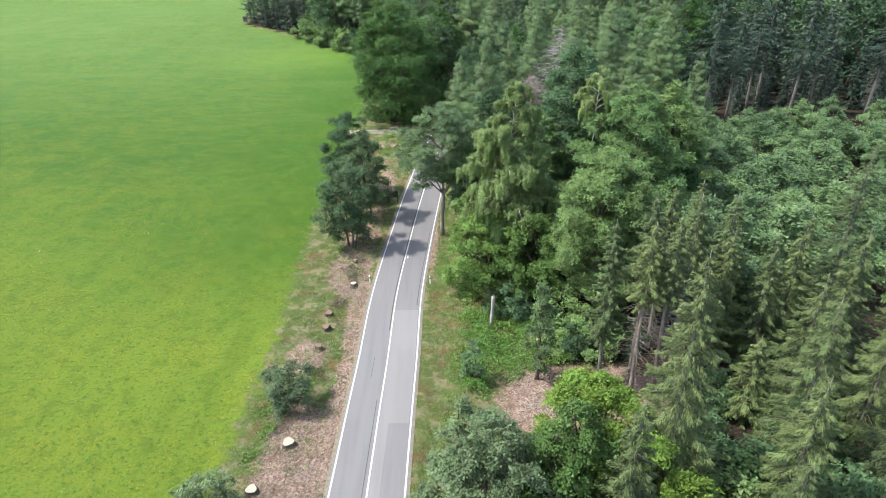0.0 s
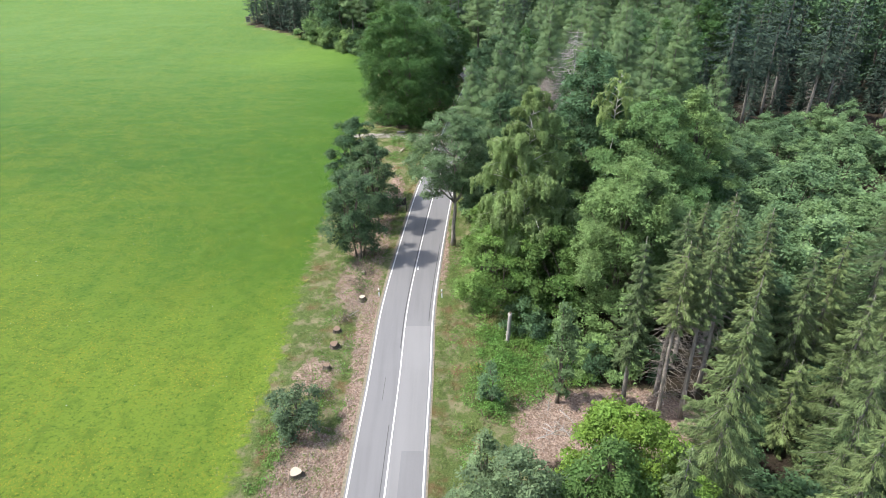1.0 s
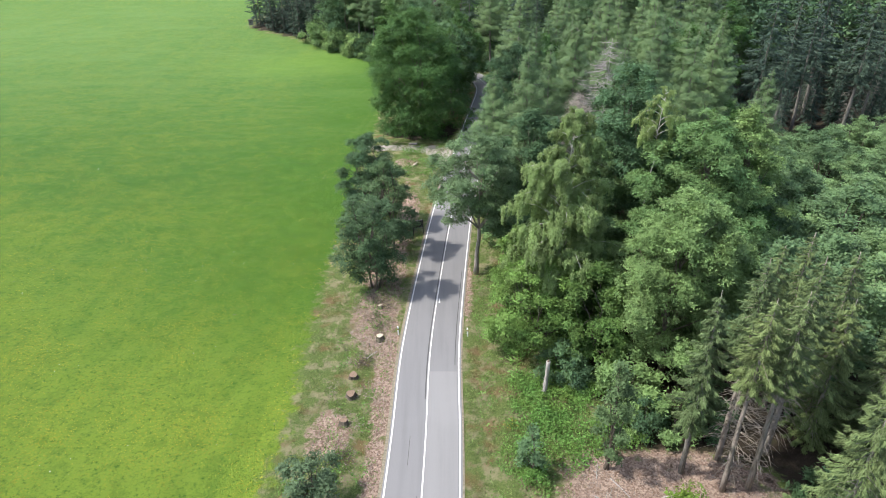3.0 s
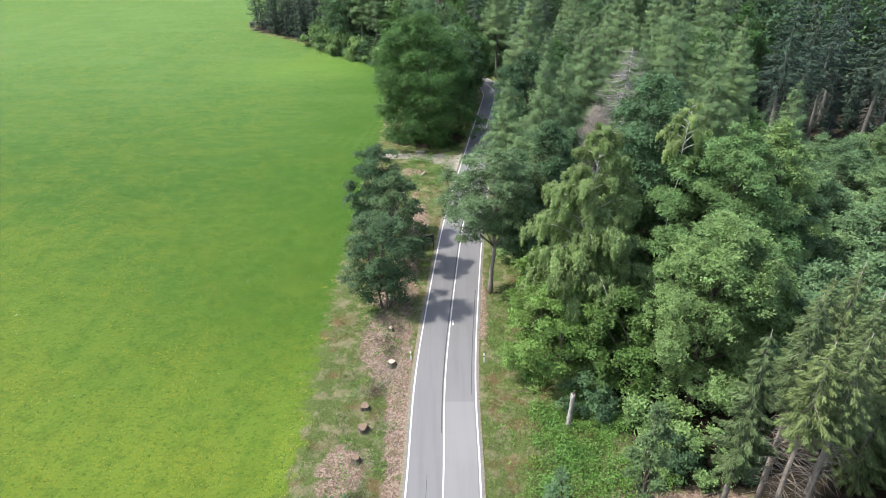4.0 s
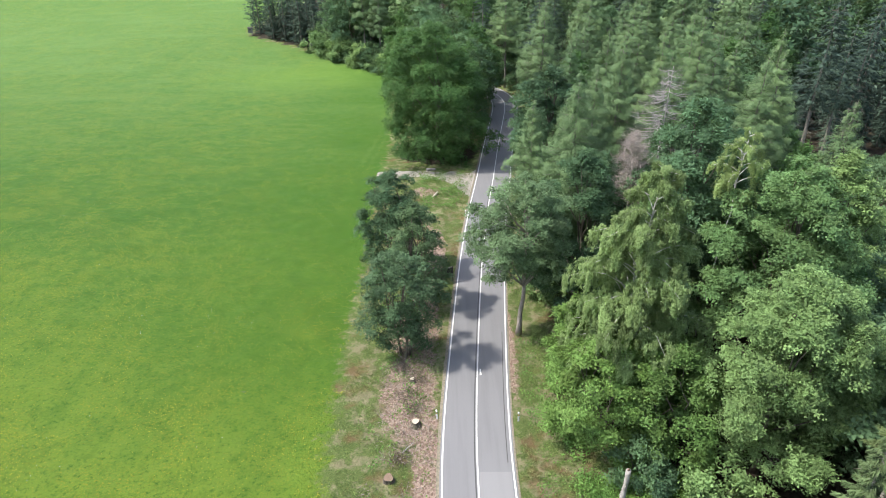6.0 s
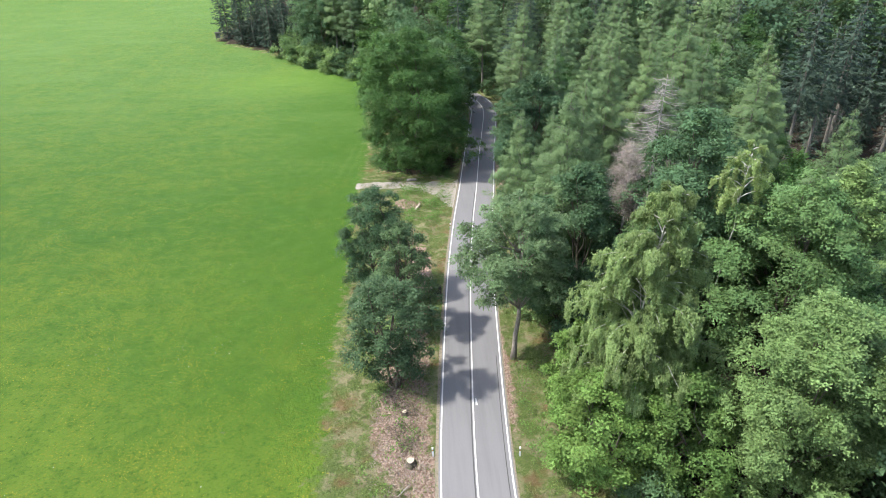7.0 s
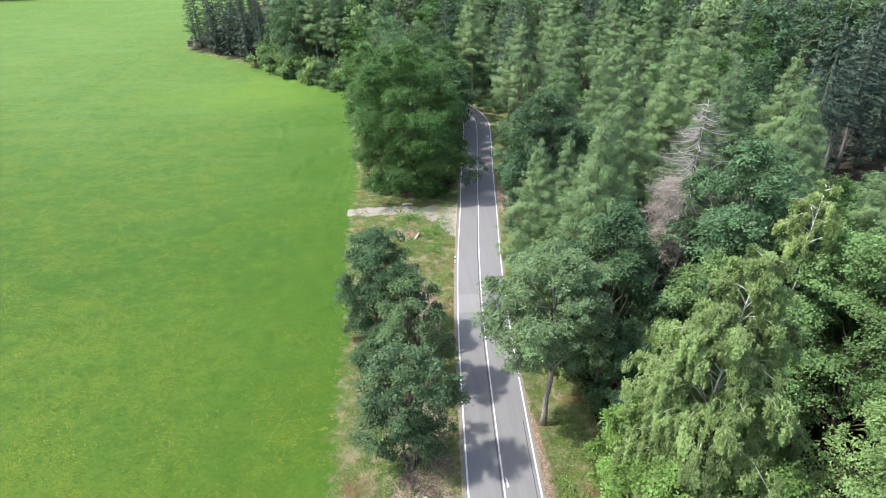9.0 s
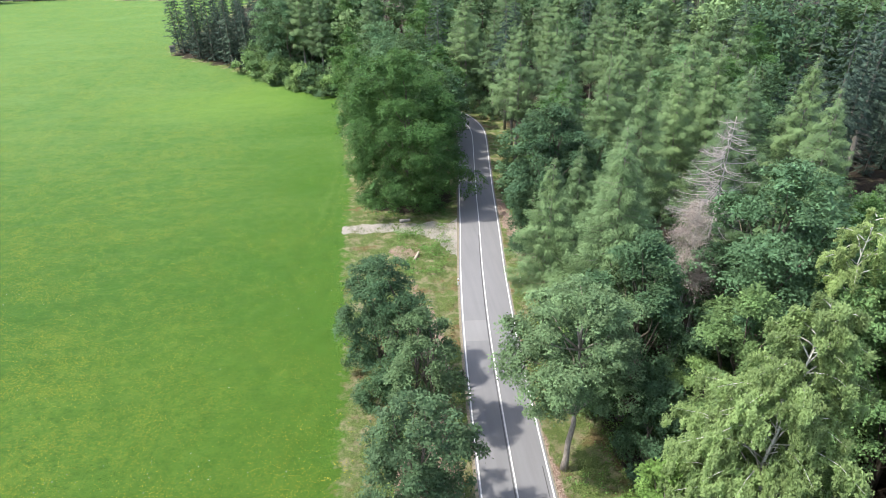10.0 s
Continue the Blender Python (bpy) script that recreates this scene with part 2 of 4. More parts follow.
ROAD_HALF = 3.05


def smooth_line(points, step=1.0):
    """Catmull-Rom through the points, about one point a step."""
    p = [Vector((x, y)) for x, y in points]
    p = [2 * p[0] - p[1], *p, 2 * p[-1] - p[-2]]
    out = []
    for a, b, c, d in zip(p, p[1:], p[2:], p[3:]):
        n = max(2, int((c - b).length / step))
        for i in range(n):
            t = i / n
            out.append(0.5 * (2 * b + (c - a) * t + (2 * a - 5 * b + 4 * c - d) * t ** 2 + (3 * b - a - 3 * c + d) * t ** 3))
    out.append(p[-2])
    return np.array([tuple(q) for q in out])


def polyline_x(points, y):
    """x of a line that runs on in y, at y (arrays)."""
    q = np.array(points)
    return np.interp(y, q[:, 1], q[:, 0])


ROAD_PTS = smooth_line(ROAD_LINE)
SWELL = smooth_line([(-40, -2.0), (-20, -2.0), (0, -1.95), (20, -1.6), (35, -1.0), (50, 0.1), (66, 1.0), (81, 1.5), (98, 1.85), (115, 1.9), (132, 1.7), (150, 1.35), (175, 0.7), (200, 0.2), (225, 0.0), (250, 0.0)], 2.0)


def road_distance(x, y):
    x, y = np.atleast_1d(x), np.atleast_1d(y)
    out = np.full(x.shape, 1e9)
    for i in range(0, len(ROAD_PTS), 2):
        out = np.minimum(out, np.hypot(x - ROAD_PTS[i, 0], y - ROAD_PTS[i, 1]))
    return out


def step(v, lo, hi):
    t = np.clip((v - lo) / (hi - lo), 0, 1)
    return t * t * (3 - 2 * t)


def swell(y):
    """The long low swell of the ground along the road."""
    return np.interp(y, SWELL[:, 0], SWELL[:, 1])


def height(x, y):
    """The ground falls gently along the road and rises a little into the field."""
    x, y = np.asarray(x, float), np.asarray(y, float)
    ye = np.where(y > 25, y, 25 + 20 * np.tanh((y - 25) / 20))
    z = -11 + 18 * np.exp(-ye / 82) + swell(y)
    rise = np.clip(-21 - x, 0, 70) * 0.055 * (1 - 0.8 * step(y, 120, 230))
    z = z + rise
    z = z + 1.6 * np.sin(x / 47 + 1.0) * np.sin(y / 61 + 0.4) * step(np.abs(x + 5), 30, 120)
    return z


def ground_z(x, y):
    return float(height(x, y))


# ---- mesh helpers ----
def to_mesh(name, verts, faces, material, smooth=False):
    me = bpy.data.meshes.new(name)
    me.from_pydata([tuple(v) for v in verts], [], [tuple(f) for f in faces])
    me.materials.append(material)
    if smooth:
        me.shade_smooth()
    return me


def leaf_mesh(name, corners, material, tone=None):
    """One mesh of loose leaves; corners: leaves x corners of each x 3."""
    n, k = corners.shape[:2]
    me = bpy.data.meshes.new(name)
    me.vertices.add(k * n)
    me.vertices.foreach_set("co", np.asarray(corners, np.float32).ravel())
    me.loops.add(k * n)
    me.loops.foreach_set("vertex_index", np.arange(k * n, dtype=np.int32))
    me.polygons.add(n)
    me.polygons.foreach_set("loop_start", np.arange(0, k * n, k, dtype=np.int32))
    me.update(calc_edges=True)
    me.materials.append(material)
    tone = np.random.default_rng(n).uniform(0, 1, n) if tone is None else tone
    me.attributes.new("tone", "FLOAT", "FACE").data.foreach_set("value", np.asarray(tone, np.float32))
    return me


def unit(v):
    return v / np.maximum(np.linalg.norm(v, axis=-1, keepdims=True), 1e-9)


def leaves(centres, normals, length, width, rng, along=None):
    """Pointed leaves at the centres, facing the normals; along: the way of each leaf's length."""
    n = len(centres)
    a = rng.normal(size=(n, 3)) if along is None else along + 0.25 * rng.normal(size=(n, 3))
    a = unit(a - normals * np.sum(a * normals, 1, keepdims=True))
    b = np.cross(normals, a)
    k = rng.uniform(0.65, 1.4, (n, 1))
    la, wb = a * length * k / 2, b * width * k / 2
    return np.stack([centres - la - wb, centres - la * 0.7 + wb, centres + la], 1)


def tube(points, radii, sides=6):
    """Verts and faces of a tapering tube."""
    p = [Vector(q) for q in points]
    verts, faces = [], []
    for i, q in enumerate(p):
        d = (p[min(i + 1, len(p) - 1)] - p[max(i - 1, 0)]).normalized()
        u = d.orthogonal().normalized()
        if i:
            flat = prev - d * prev.dot(d)
            u = flat.normalized() if flat.length > 1e-4 else u
        prev = u
        w = d.cross(u)
        for k in range(sides):
            a = 2 * math.pi * k / sides
            verts.append(q + float(radii[i]) * (math.cos(a) * u + math.sin(a) * w))
    for i in range(len(p) - 1):
        for k in range(sides):
            j = (k + 1) % sides
            faces.append((i * sides + k, i * sides + j, (i + 1) * sides + j, (i + 1) * sides + k))
    faces.append(tuple(range(sides - 1, -1, -1)))
    faces.append(tuple((len(p) - 1) * sides + k for k in range(sides)))
    return verts, faces


class Shape:
    """Gathers several tubes or solids into one mesh."""

    def __init__(self):
        self.v, self.f = [], []

    def add(self, vf):
        n = len(self.v)
        self.v += list(vf[0])
        self.f += [tuple(i + n for i in f) for f in vf[1]]
        return self

    def mesh(self, name, material, smooth=True):
        return to_mesh(name, self.v, self.f, material, smooth)


def part(name, me, parent, label=""):
    ob = new(name, me)
    ob.parent = parent
    return tagged(ob, label)


# ---- trees ----
def wobble(rng, a, b, n, amount):
    """A crooked line from a to b."""
    a, b = np.array(a, float), np.array(b, float)
    t = np.linspace(0, 1, n)[:, None]
    off = rng.normal(size=(n, 3)) * amount
    off[0] = off[-1] = 0
    return a + (b - a) * t + np.cumsum(off, 0) * np.sin(t * math.pi) * 0.5


def lobes_of(rng, n, h, base, r, profile, lean=(0, 0)):
    """Centres and radii of the clumps of a broad crown, one on each main bough."""
    i = np.arange(n)
    s = np.clip((i + rng.uniform(0, 1, n)) / n, 0.02, 1) ** 0.9
    rr = r * np.array([profile(v) for v in s])
    ang = i * 2.39996 + rng.uniform(0, 6.283) + rng.normal(size=n) * 0.35
    size = r * rng.uniform(0.20, 0.36, n) * (0.42 + 0.58 * rr / r)
    bulge = 1 + 0.15 * np.sin(3 * ang + 5 * s + rng.uniform(0, 6)) + 0.08 * np.sin(5 * ang - 9 * s)
    k = np.where(rng.uniform(0, 1, n) < 0.78, np.maximum(rr * bulge * rng.uniform(0.86, 1.08, n) - 0.75 * size, 0), rr * rng.uniform(0.15, 0.55, n))
    z = base + s * (h - base) * rng.uniform(0.95, 1.0, n)
    return np.stack([k * np.cos(ang) + lean[0] * s, k * np.sin(ang) + lean[1] * s, z - size * 0.55], 1), size


def dome(s):
    return math.sqrt(max(0.02, 1 - (2 * s - 0.75) ** 2 / 1.62)) if s > 0.375 else 0.72 + 0.75 * s


def egg(s):
    return max(0.12, (math.sin(math.pi * min(1, s * 0.82 + 0.18)) ** 0.75))


def tall(s):
    return max(0.10, (1 - s) ** 0.55 * min(1, 0.45 + 2.2 * s))


def full(s):
    """Clothed to the ground."""
    return float(np.interp(s, [0, 0.3, 0.55, 0.72, 0.86, 0.95, 1], [0.74, 1.0, 0.97, 0.82, 0.58, 0.36, 0.14]))


def broadleaf(name, kind, h, r, base, n_lobes, seed, profile=dome, leaf=0.23, bark=None, trunk_r=None, stems=1, hang=0.0, sparse=0.0, lean=(0, 0), limbs=24, cover=1.9, flat=0.75, split=True):
    """A broad tree or shrub: stems, a limb to each main bough, and a crown of leaves on sprays, the sprays on small clumps, the clumps on boughs."""
    rng = np.random.default_rng(seed)
    root = new(name)
    bark = bark or BARK
    trunk_r = trunk_r or 0.012 * h + 0.06
    n_lobes, tall_half = max(9, int(n_lobes * 0.75)), (h - base) / 2
    area = 12.57 * (((r * r) ** 1.6 + 2 * (r * tall_half) ** 1.6) / 3) ** 0.625
    n_leaves = int(cover * area / (0.53 * leaf * leaf))
    c, size = lobes_of(rng, n_lobes, h, base, r, profile, lean)
    wood, branches = Shape(), []
    tops = []
    for k in range(stems):
        a = 2 * math.pi * k / stems + rng.uniform(0, 1)
        d = 0.0 if stems == 1 else 0.12 * r
        foot = (d * math.cos(a), d * math.sin(a), -0.3)
        spread = 0.08 * r if stems == 1 else 0.45 * r
        top = (spread * math.cos(a) + lean[0] * 0.8, spread * math.sin(a) + lean[1] * 0.8, base + (h - base) * rng.uniform(0.6, 0.72))
        line = wobble(rng, foot, top, 9, 0.02 * h)
        rad = np.linspace(trunk_r, trunk_r * 0.22, 9) / (1 if stems == 1 else 1.7)
        rad[0] *= 1.35
        wood.add(tube(line, rad, 8))
        tops.append(line)
    for i in rng.permutation(n_lobes)[:limbs]:
        line = tops[int(rng.integers(stems))]
        z0 = min(max(base * 0.75, c[i, 2] - rng.uniform(0.25, 0.5) * (h - base)), line[-1, 2])
        j = int(np.argmin(np.abs(line[:, 2] - z0)))
        way = wobble(rng, line[j], c[i], 5, 0.02 * h)
        (branches.append if split else wood.add)(tube(way, np.linspace(trunk_r * 0.36, 0.02, 5), 5))
    trunk = part("trunk", wood.mesh("trunk", bark), root)
    for b in branches:
        part("limb", Shape().add(b).mesh("limb", bark), trunk)
    # small clumps on the outer and upper side of each bough
    per = 8
    up = np.array([0, 0, 0.45])
    heart = np.array([lean[0] * 0.5, lean[1] * 0.5, base + 0.35 * (h - base)])
    own = np.repeat(np.arange(n_lobes), per)
    d = unit(rng.normal(size=(len(own), 3)) + up + 0.7 * unit(c[own] - heart))
    c2 = c[own] + d * size[own][:, None] * rng.uniform(0.55, 0.9, (len(own), 1)) * np.array([1.15, 1.15, flat])
    size2 = size[own] * rng.uniform(0.34, 0.58, len(own))
    bough_tone = 0.10 * rng.normal(size=n_lobes)
    # sprays on the clumps, and leaves on the sprays
    spray = 3.4 * leaf
    n_sprays = max(40, n_leaves // 14)
    pick = rng.choice(len(own), n_sprays, p=size2 ** 2 / np.sum(size2 ** 2))
    d = unit(rng.normal(size=(n_sprays, 3)) + up + 0.6 * unit(c2[pick] - heart))
    rad = size2[pick][:, None] * (1.05 - (0.45 + sparse) * rng.uniform(0, 1, (n_sprays, 1)) ** 2)
    tips = c2[pick] + d * rad * np.array([1.25, 1.25, flat])
    tilt = unit(0.75 * d + np.array([0, 0, 0.6]) + 0.35 * rng.normal(size=(n_sprays, 3)))
    mine = rng.integers(0, n_sprays, n_leaves)
    off = rng.normal(size=(n_leaves, 3)) * spray * 0.42
    off -= 0.78 * tilt[mine] * np.sum(off * tilt[mine], 1, keepdims=True)
    pos = tips[mine] + off
    pos[:, 2] = np.maximum(pos[:, 2] - hang * rng.uniform(0, 1, n_leaves), 0.05)
    nrm = unit(tilt[mine] + 0.30 * rng.normal(size=(n_leaves, 3)))
    tone = np.clip(0.5 + (bough_tone[own[pick]] + 0.22 * rng.normal(size=n_sprays))[mine] + 0.07 * rng.normal(size=n_leaves), 0, 1)
    part("crown", leaf_mesh("crown", leaves(pos, nrm, leaf * 1.25, leaf * 0.85, rng), LEAF[kind], tone), root)
    return root


def conifer(name, kind, h, r, base, seed, whorl=0.5, per=6, twigs=34, droop=0.28, twig=0.42, bark=None, bare=True, ragged=0.2, fat=0.34, power=0.75, dead=False, hang=0.45, split=False):
    """A conifer: a straight stem with whorls of drooping boughs, each clothed with hanging twigs; dry boughs below the green crown."""
    rng = np.random.default_rng(seed)
    root = new(name)
    bark = bark or SPRUCE_BARK
    wood = Shape()
    line = wobble(rng, (0, 0, -0.3), (rng.normal() * 0.012 * h, rng.normal() * 0.012 * h, h), 9, 0.004 * h)
    rad = np.linspace(0.011 * h + 0.05, 0.02, 9)
    wood.add(tube(line, rad, 8))
    quads, boughs, tones, dry_boughs = [], wood, [], []
    z = base
    while z < h - 0.25:
        s = (z - base) / (h - base)
        out = r * ((1 - s) ** power) * min(1.0, 0.55 + 2.5 * s) + 0.12
        m = per if s < 0.85 else max(3, per - 2)
        a0 = rng.uniform(0, 6.28)
        centre = np.array([np.interp(z, line[:, 2], line[:, k]) for k in range(2)])
        for k in range(m):
            a = a0 + 6.283 * k / m + rng.normal() * 0.2
            ln = out * rng.uniform(1 - 1.6 * ragged, 1 + ragged)
            n = max(6, int(twigs * ln / r))
            t = np.sqrt(rng.uniform(0.04, 1, n))
            side = rng.normal(size=n) * fat * ln * 0.5 * (1.05 - t) + rng.normal(size=n) * 0.07
            dr = droop * rng.uniform(0.7, 1.3)
            zz = z - dr * ln * (1.35 * t - 0.62 * t ** 3) + 0.22 * ln * (1 - s) * t * (s > 0.6) - 0.5 * np.abs(side) * droop
            dirr, perp = np.array([math.cos(a), math.sin(a)]), np.array([-math.sin(a), math.cos(a)])
            xy = centre + (t * ln)[:, None] * dirr + side[:, None] * perp
            pos = np.column_stack([xy, zz + rng.normal(size=n) * 0.05])
            along = np.column_stack([np.outer(np.full(n, 1.0), dirr) + np.sign(side)[:, None] * perp * 0.55, np.where(rng.uniform(0, 1, n) < hang, -1.6, -0.2 - droop)])
            nrm = unit(np.column_stack([0.35 * rng.normal(size=(n, 2)) + 0.25 * dirr, np.full(n, 0.8)]))
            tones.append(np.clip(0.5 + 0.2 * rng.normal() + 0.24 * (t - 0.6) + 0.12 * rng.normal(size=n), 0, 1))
            quads.append(leaves(pos, nrm, twig * 1.55, twig * 0.30, rng, along))
            if bare and k % 2 == 0:
                e = centre + 0.8 * ln * dirr
                boughs.add(tube([(*centre, z), (*(centre + 0.4 * ln * dirr), z - dr * 0.45 * ln), (*e, z - dr * 0.75 * ln)], [0.035, 0.025, 0.008], 3))
        z += whorl * rng.uniform(0.75, 1.25)
    # dry boughs on the bare part of the stem
    z = max(1.5, base * 0.25)
    while dead and z < base:
        for k in range(5):
            a, ln = rng.uniform(0, 6.28), rng.uniform(0.8, 2.5)
            dry = tube([(0, 0, z), (0.6 * ln * math.cos(a), 0.6 * ln * math.sin(a), z - 0.05), (ln * math.cos(a), ln * math.sin(a), z - 0.35 * ln)], [0.03, 0.02, 0.006], 3)
            (dry_boughs.append if split else boughs.add)(dry)
        z += rng.uniform(0.3, 0.6)
    trunk = part("trunk", wood.mesh("trunk", bark), root)
    for b in dry_boughs:
        part("dry_bough", Shape().add(b).mesh("dry_bough", bark), trunk)
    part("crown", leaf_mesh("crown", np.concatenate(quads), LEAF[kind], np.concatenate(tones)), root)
    return root


def larch(name, h, r, base, seed, whorl=0.8, per=6, twigs=80, twig=0.55):
    """A larch: a straight stem, long level boughs that lift at their tips, hung with soft fringes of needles."""
    rng = np.random.default_rng(seed)
    root = new(name)
    line = wobble(rng, (0, 0, -0.3), (rng.normal() * 0.01 * h, rng.normal() * 0.01 * h, h), 9, 0.004 * h)
    wood = Shape().add(tube(line, np.linspace(0.011 * h + 0.05, 0.02, 9), 7))
    tufts, tones, z = [], [], base
    while z < h - 0.2:
        s = (z - base) / (h - base)
        out = r * (1 - s) ** 0.95 * min(1.0, 0.5 + 2.2 * s) + 0.15
        a0, m = rng.uniform(0, 6.283), per if s < 0.9 else 4
        mid = np.array([np.interp(z, line[:, 2], line[:, k]) for k in range(2)])
        for k in range(m):
            a = a0 + 6.283 * k / m + rng.normal() * 0.25
            ln, zk = out * rng.uniform(0.62, 1.18), z + 0.35 * rng.normal()
            n = max(14, int(twigs * (ln / r) ** 1.1))
            t = np.sqrt(rng.uniform(0.03, 1, n))
            side = rng.normal(size=n) * (0.10 + 0.26 * ln * (1.1 - t))
            d, q = np.array([math.cos(a), math.sin(a)]), np.array([-math.sin(a), math.cos(a)])
            sag = rng.uniform(0.10, 0.34) * (1 - 0.6 * s)
            arc = ln * (-sag * t * 1.5 + (sag + 0.06) * t ** 3)
            drop = 0.95 * rng.uniform(0, 1, n) ** 1.4 * (1 - 0.6 * s)
            pos = np.column_stack([mid + (t * ln)[:, None] * d + side[:, None] * q, zk + arc - drop + 0.10 + 0.12 * rng.normal(size=n)])
            nrm = unit(np.column_stack([0.24 * rng.normal(size=(n, 2)) + 0.5 * d, np.full(n, 0.8)]))
            along = np.column_stack([np.outer(np.full(n, 0.8), d) + np.sign(side)[:, None] * q * 0.7, -0.4 - 1.2 * (rng.uniform(0, 1, n) < 0.35)])
            tufts.append(leaves(pos, nrm, twig * (0.9 + 0.4 * ln / r), twig * 0.27, rng, along))
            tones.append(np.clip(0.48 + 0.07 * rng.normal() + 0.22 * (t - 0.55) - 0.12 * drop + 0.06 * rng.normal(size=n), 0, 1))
            if k % 2 == 0:
                wood.add(tube([(*mid, zk), (*(mid + 0.45 * ln * d), zk - 0.5 * sag * ln), (*(mid + 0.85 * ln * d), zk - 0.5 * sag * ln)], [0.04, 0.028, 0.01], 3))
        z += whorl * rng.uniform(0.7, 1.3)
    part("trunk", wood.mesh("trunk", SPRUCE_BARK), root)
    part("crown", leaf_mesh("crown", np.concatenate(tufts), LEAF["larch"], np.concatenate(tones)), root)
    return root


def birch(name, h, r, base, seed, limbs=48, strands=5.0, lean=0.0, trunk_r=0.19):
    """A birch: a white stem, limbs that rise and arch over, and long hanging strands of small leaves."""
    rng = np.random.default_rng(seed)
    root = new(name)
    line = wobble(rng, (0, 0, -0.3), (lean, 0.0, h * 0.92), 10, 0.010 * h)
    trunk = part("trunk", Shape().add(tube(line, np.linspace(trunk_r, 0.025, 10), 8)).mesh("trunk", BIRCH_BARK), root, "white birch stem with dark marks")
    quads, tones = [], []
    for i in range(limbs):
        s = (i + rng.uniform(0, 1)) / limbs
        a = i * 2.39996 + rng.normal() * 0.3
        out = r * float(np.interp(s, [0, 0.2, 0.42, 0.7, 0.9, 1], [0.80, 1.0, 0.95, 0.62, 0.34, 0.16])) * rng.uniform(0.68, 1.12)
        z0 = base + s * (h * 0.96 - base) - 0.25 * out
        d, q = np.array([math.cos(a), math.sin(a)]), np.array([-math.sin(a), math.cos(a)])
        x0 = np.array([np.interp(z0, line[:, 2], line[:, k]) for k in range(2)])

        def arch(t):
            return z0 + out * (1.05 * t - 0.78 * t ** 2.2)

        part("limb", Shape().add(tube([(*(x0 + t * out * d), arch(t)) for t in (0, 0.2, 0.45, 0.7, 1.0)], [0.055, 0.045, 0.034, 0.022, 0.008], 4)).mesh("limb", BIRCH_BARK), trunk)
        shade = 0.16 * rng.normal()
        for j in range(int(strands * out) + 5):
            t = rng.uniform(0.3, 1.06)
            side = rng.normal() * 0.16 * out * (1.15 - 0.5 * t)
            tip = np.array([*(x0 + t * out * d + side * q), arch(t) - 0.3 * abs(side)])
            ln = rng.uniform(0.7, 2.7) * (1 - 0.55 * s)
            n = int(95 * ln)
            u = rng.uniform(0, 1, n)
            spread = 0.15 * (1 - 0.6 * u)
            pos = tip + np.column_stack([rng.normal(size=n) * spread + 0.12 * u * d[0], rng.normal(size=n) * spread + 0.12 * u * d[1], -ln * u + 0.2])
            nrm = unit(np.column_stack([rng.normal(size=(n, 2)) * 0.7 + 0.7 * d, np.full(n, 0.8)]))
            tones.append(np.clip(0.5 + shade + 0.18 * rng.normal() + 0.08 * rng.normal(size=n), 0, 1))
            quads.append(leaves(pos, nrm, 0.19, 0.09, rng, np.tile([0, 0, -1.0], (n, 1))))
    part("crown", leaf_mesh("crown", np.concatenate(quads), LEAF["birch"], np.concatenate(tones)), root)
    return root


def dead_tree(name, h, r, base, seed, whorl=0.55, per=5, fine=14, bough=1.0, haze=0.22, lift=0.45):
    """A bare, bleached tree: stem, curved boughs and a haze of dry twigs."""
    rng = np.random.default_rng(seed)
    root = new(name)
    line = wobble(rng, (0, 0, -0.3), (0.3, 0, h), 9, 0.006 * h)
    trunk, twigs = part("trunk", Shape().add(tube(line, np.linspace(0.22, 0.03, 9), 7)).mesh("trunk", GREY_BARK), root), []
    z = base
    while z < h:
        s = (z - base) / (h - base)
        for k in range(per):
            a = rng.uniform(0, 6.283)
            ln = r * ((1 - s) ** 0.7 + 0.15) * rng.uniform(0.5, 1.1)
            d = np.array([math.cos(a), math.sin(a)])
            pts = [(*(t * ln * d), z + ln * (-0.30 * t + lift * t ** 2.5)) for t in (0, 0.3, 0.6, 0.85, 1)]
            part("bough", Shape().add(tube(pts, [0.075 * bough, 0.055 * bough, 0.042 * bough, 0.03 * bough, 0.012], 4)).mesh("bough", GREY_BARK), trunk)
            n = int(fine * ln)
            t = rng.uniform(0.3, 1, n)
            pos = np.column_stack([(t * ln)[:, None] * d, z + ln * (-0.30 * t + lift * t ** 2.5)]) + rng.normal(size=(n, 3)) * haze
            twigs.append(leaves(pos, unit(rng.normal(size=(n, 3))), 0.6, 0.028, rng))
        z += whorl * rng.uniform(0.7, 1.3)
    part("crown", leaf_mesh("crown", np.concatenate(twigs), LEAF["dry_twig"]), root)
    return root


def at(x, y, turn=0.0, sink=0.1):
    return pose(x, y, ground_z(x, y) - sink, 0, 0, turn)


def trimmed(h, y):
    """How much a tall tree is shortened, so that its top stays level where the ground swells."""
    return Matrix.Diagonal((1, 1, 1 - float(swell(y)) / h if h > 9 else 1, 1))


def plant(root, x, y, label, category="tree", group="", turn=0.0):
    h = max(c[2] for part_ob in root.children for c in part_ob.bound_box)
    root.matrix_basis = at(x, y, turn) @ trimmed(h, y)
    return tagged(root, label, category, group)


# ---- ground, road ----
def axis(pieces):
    out = []
    for a, b, s in pieces:
        out += list(np.arange(a, b, s))
    return np.array(out + [pieces[-1][1]])


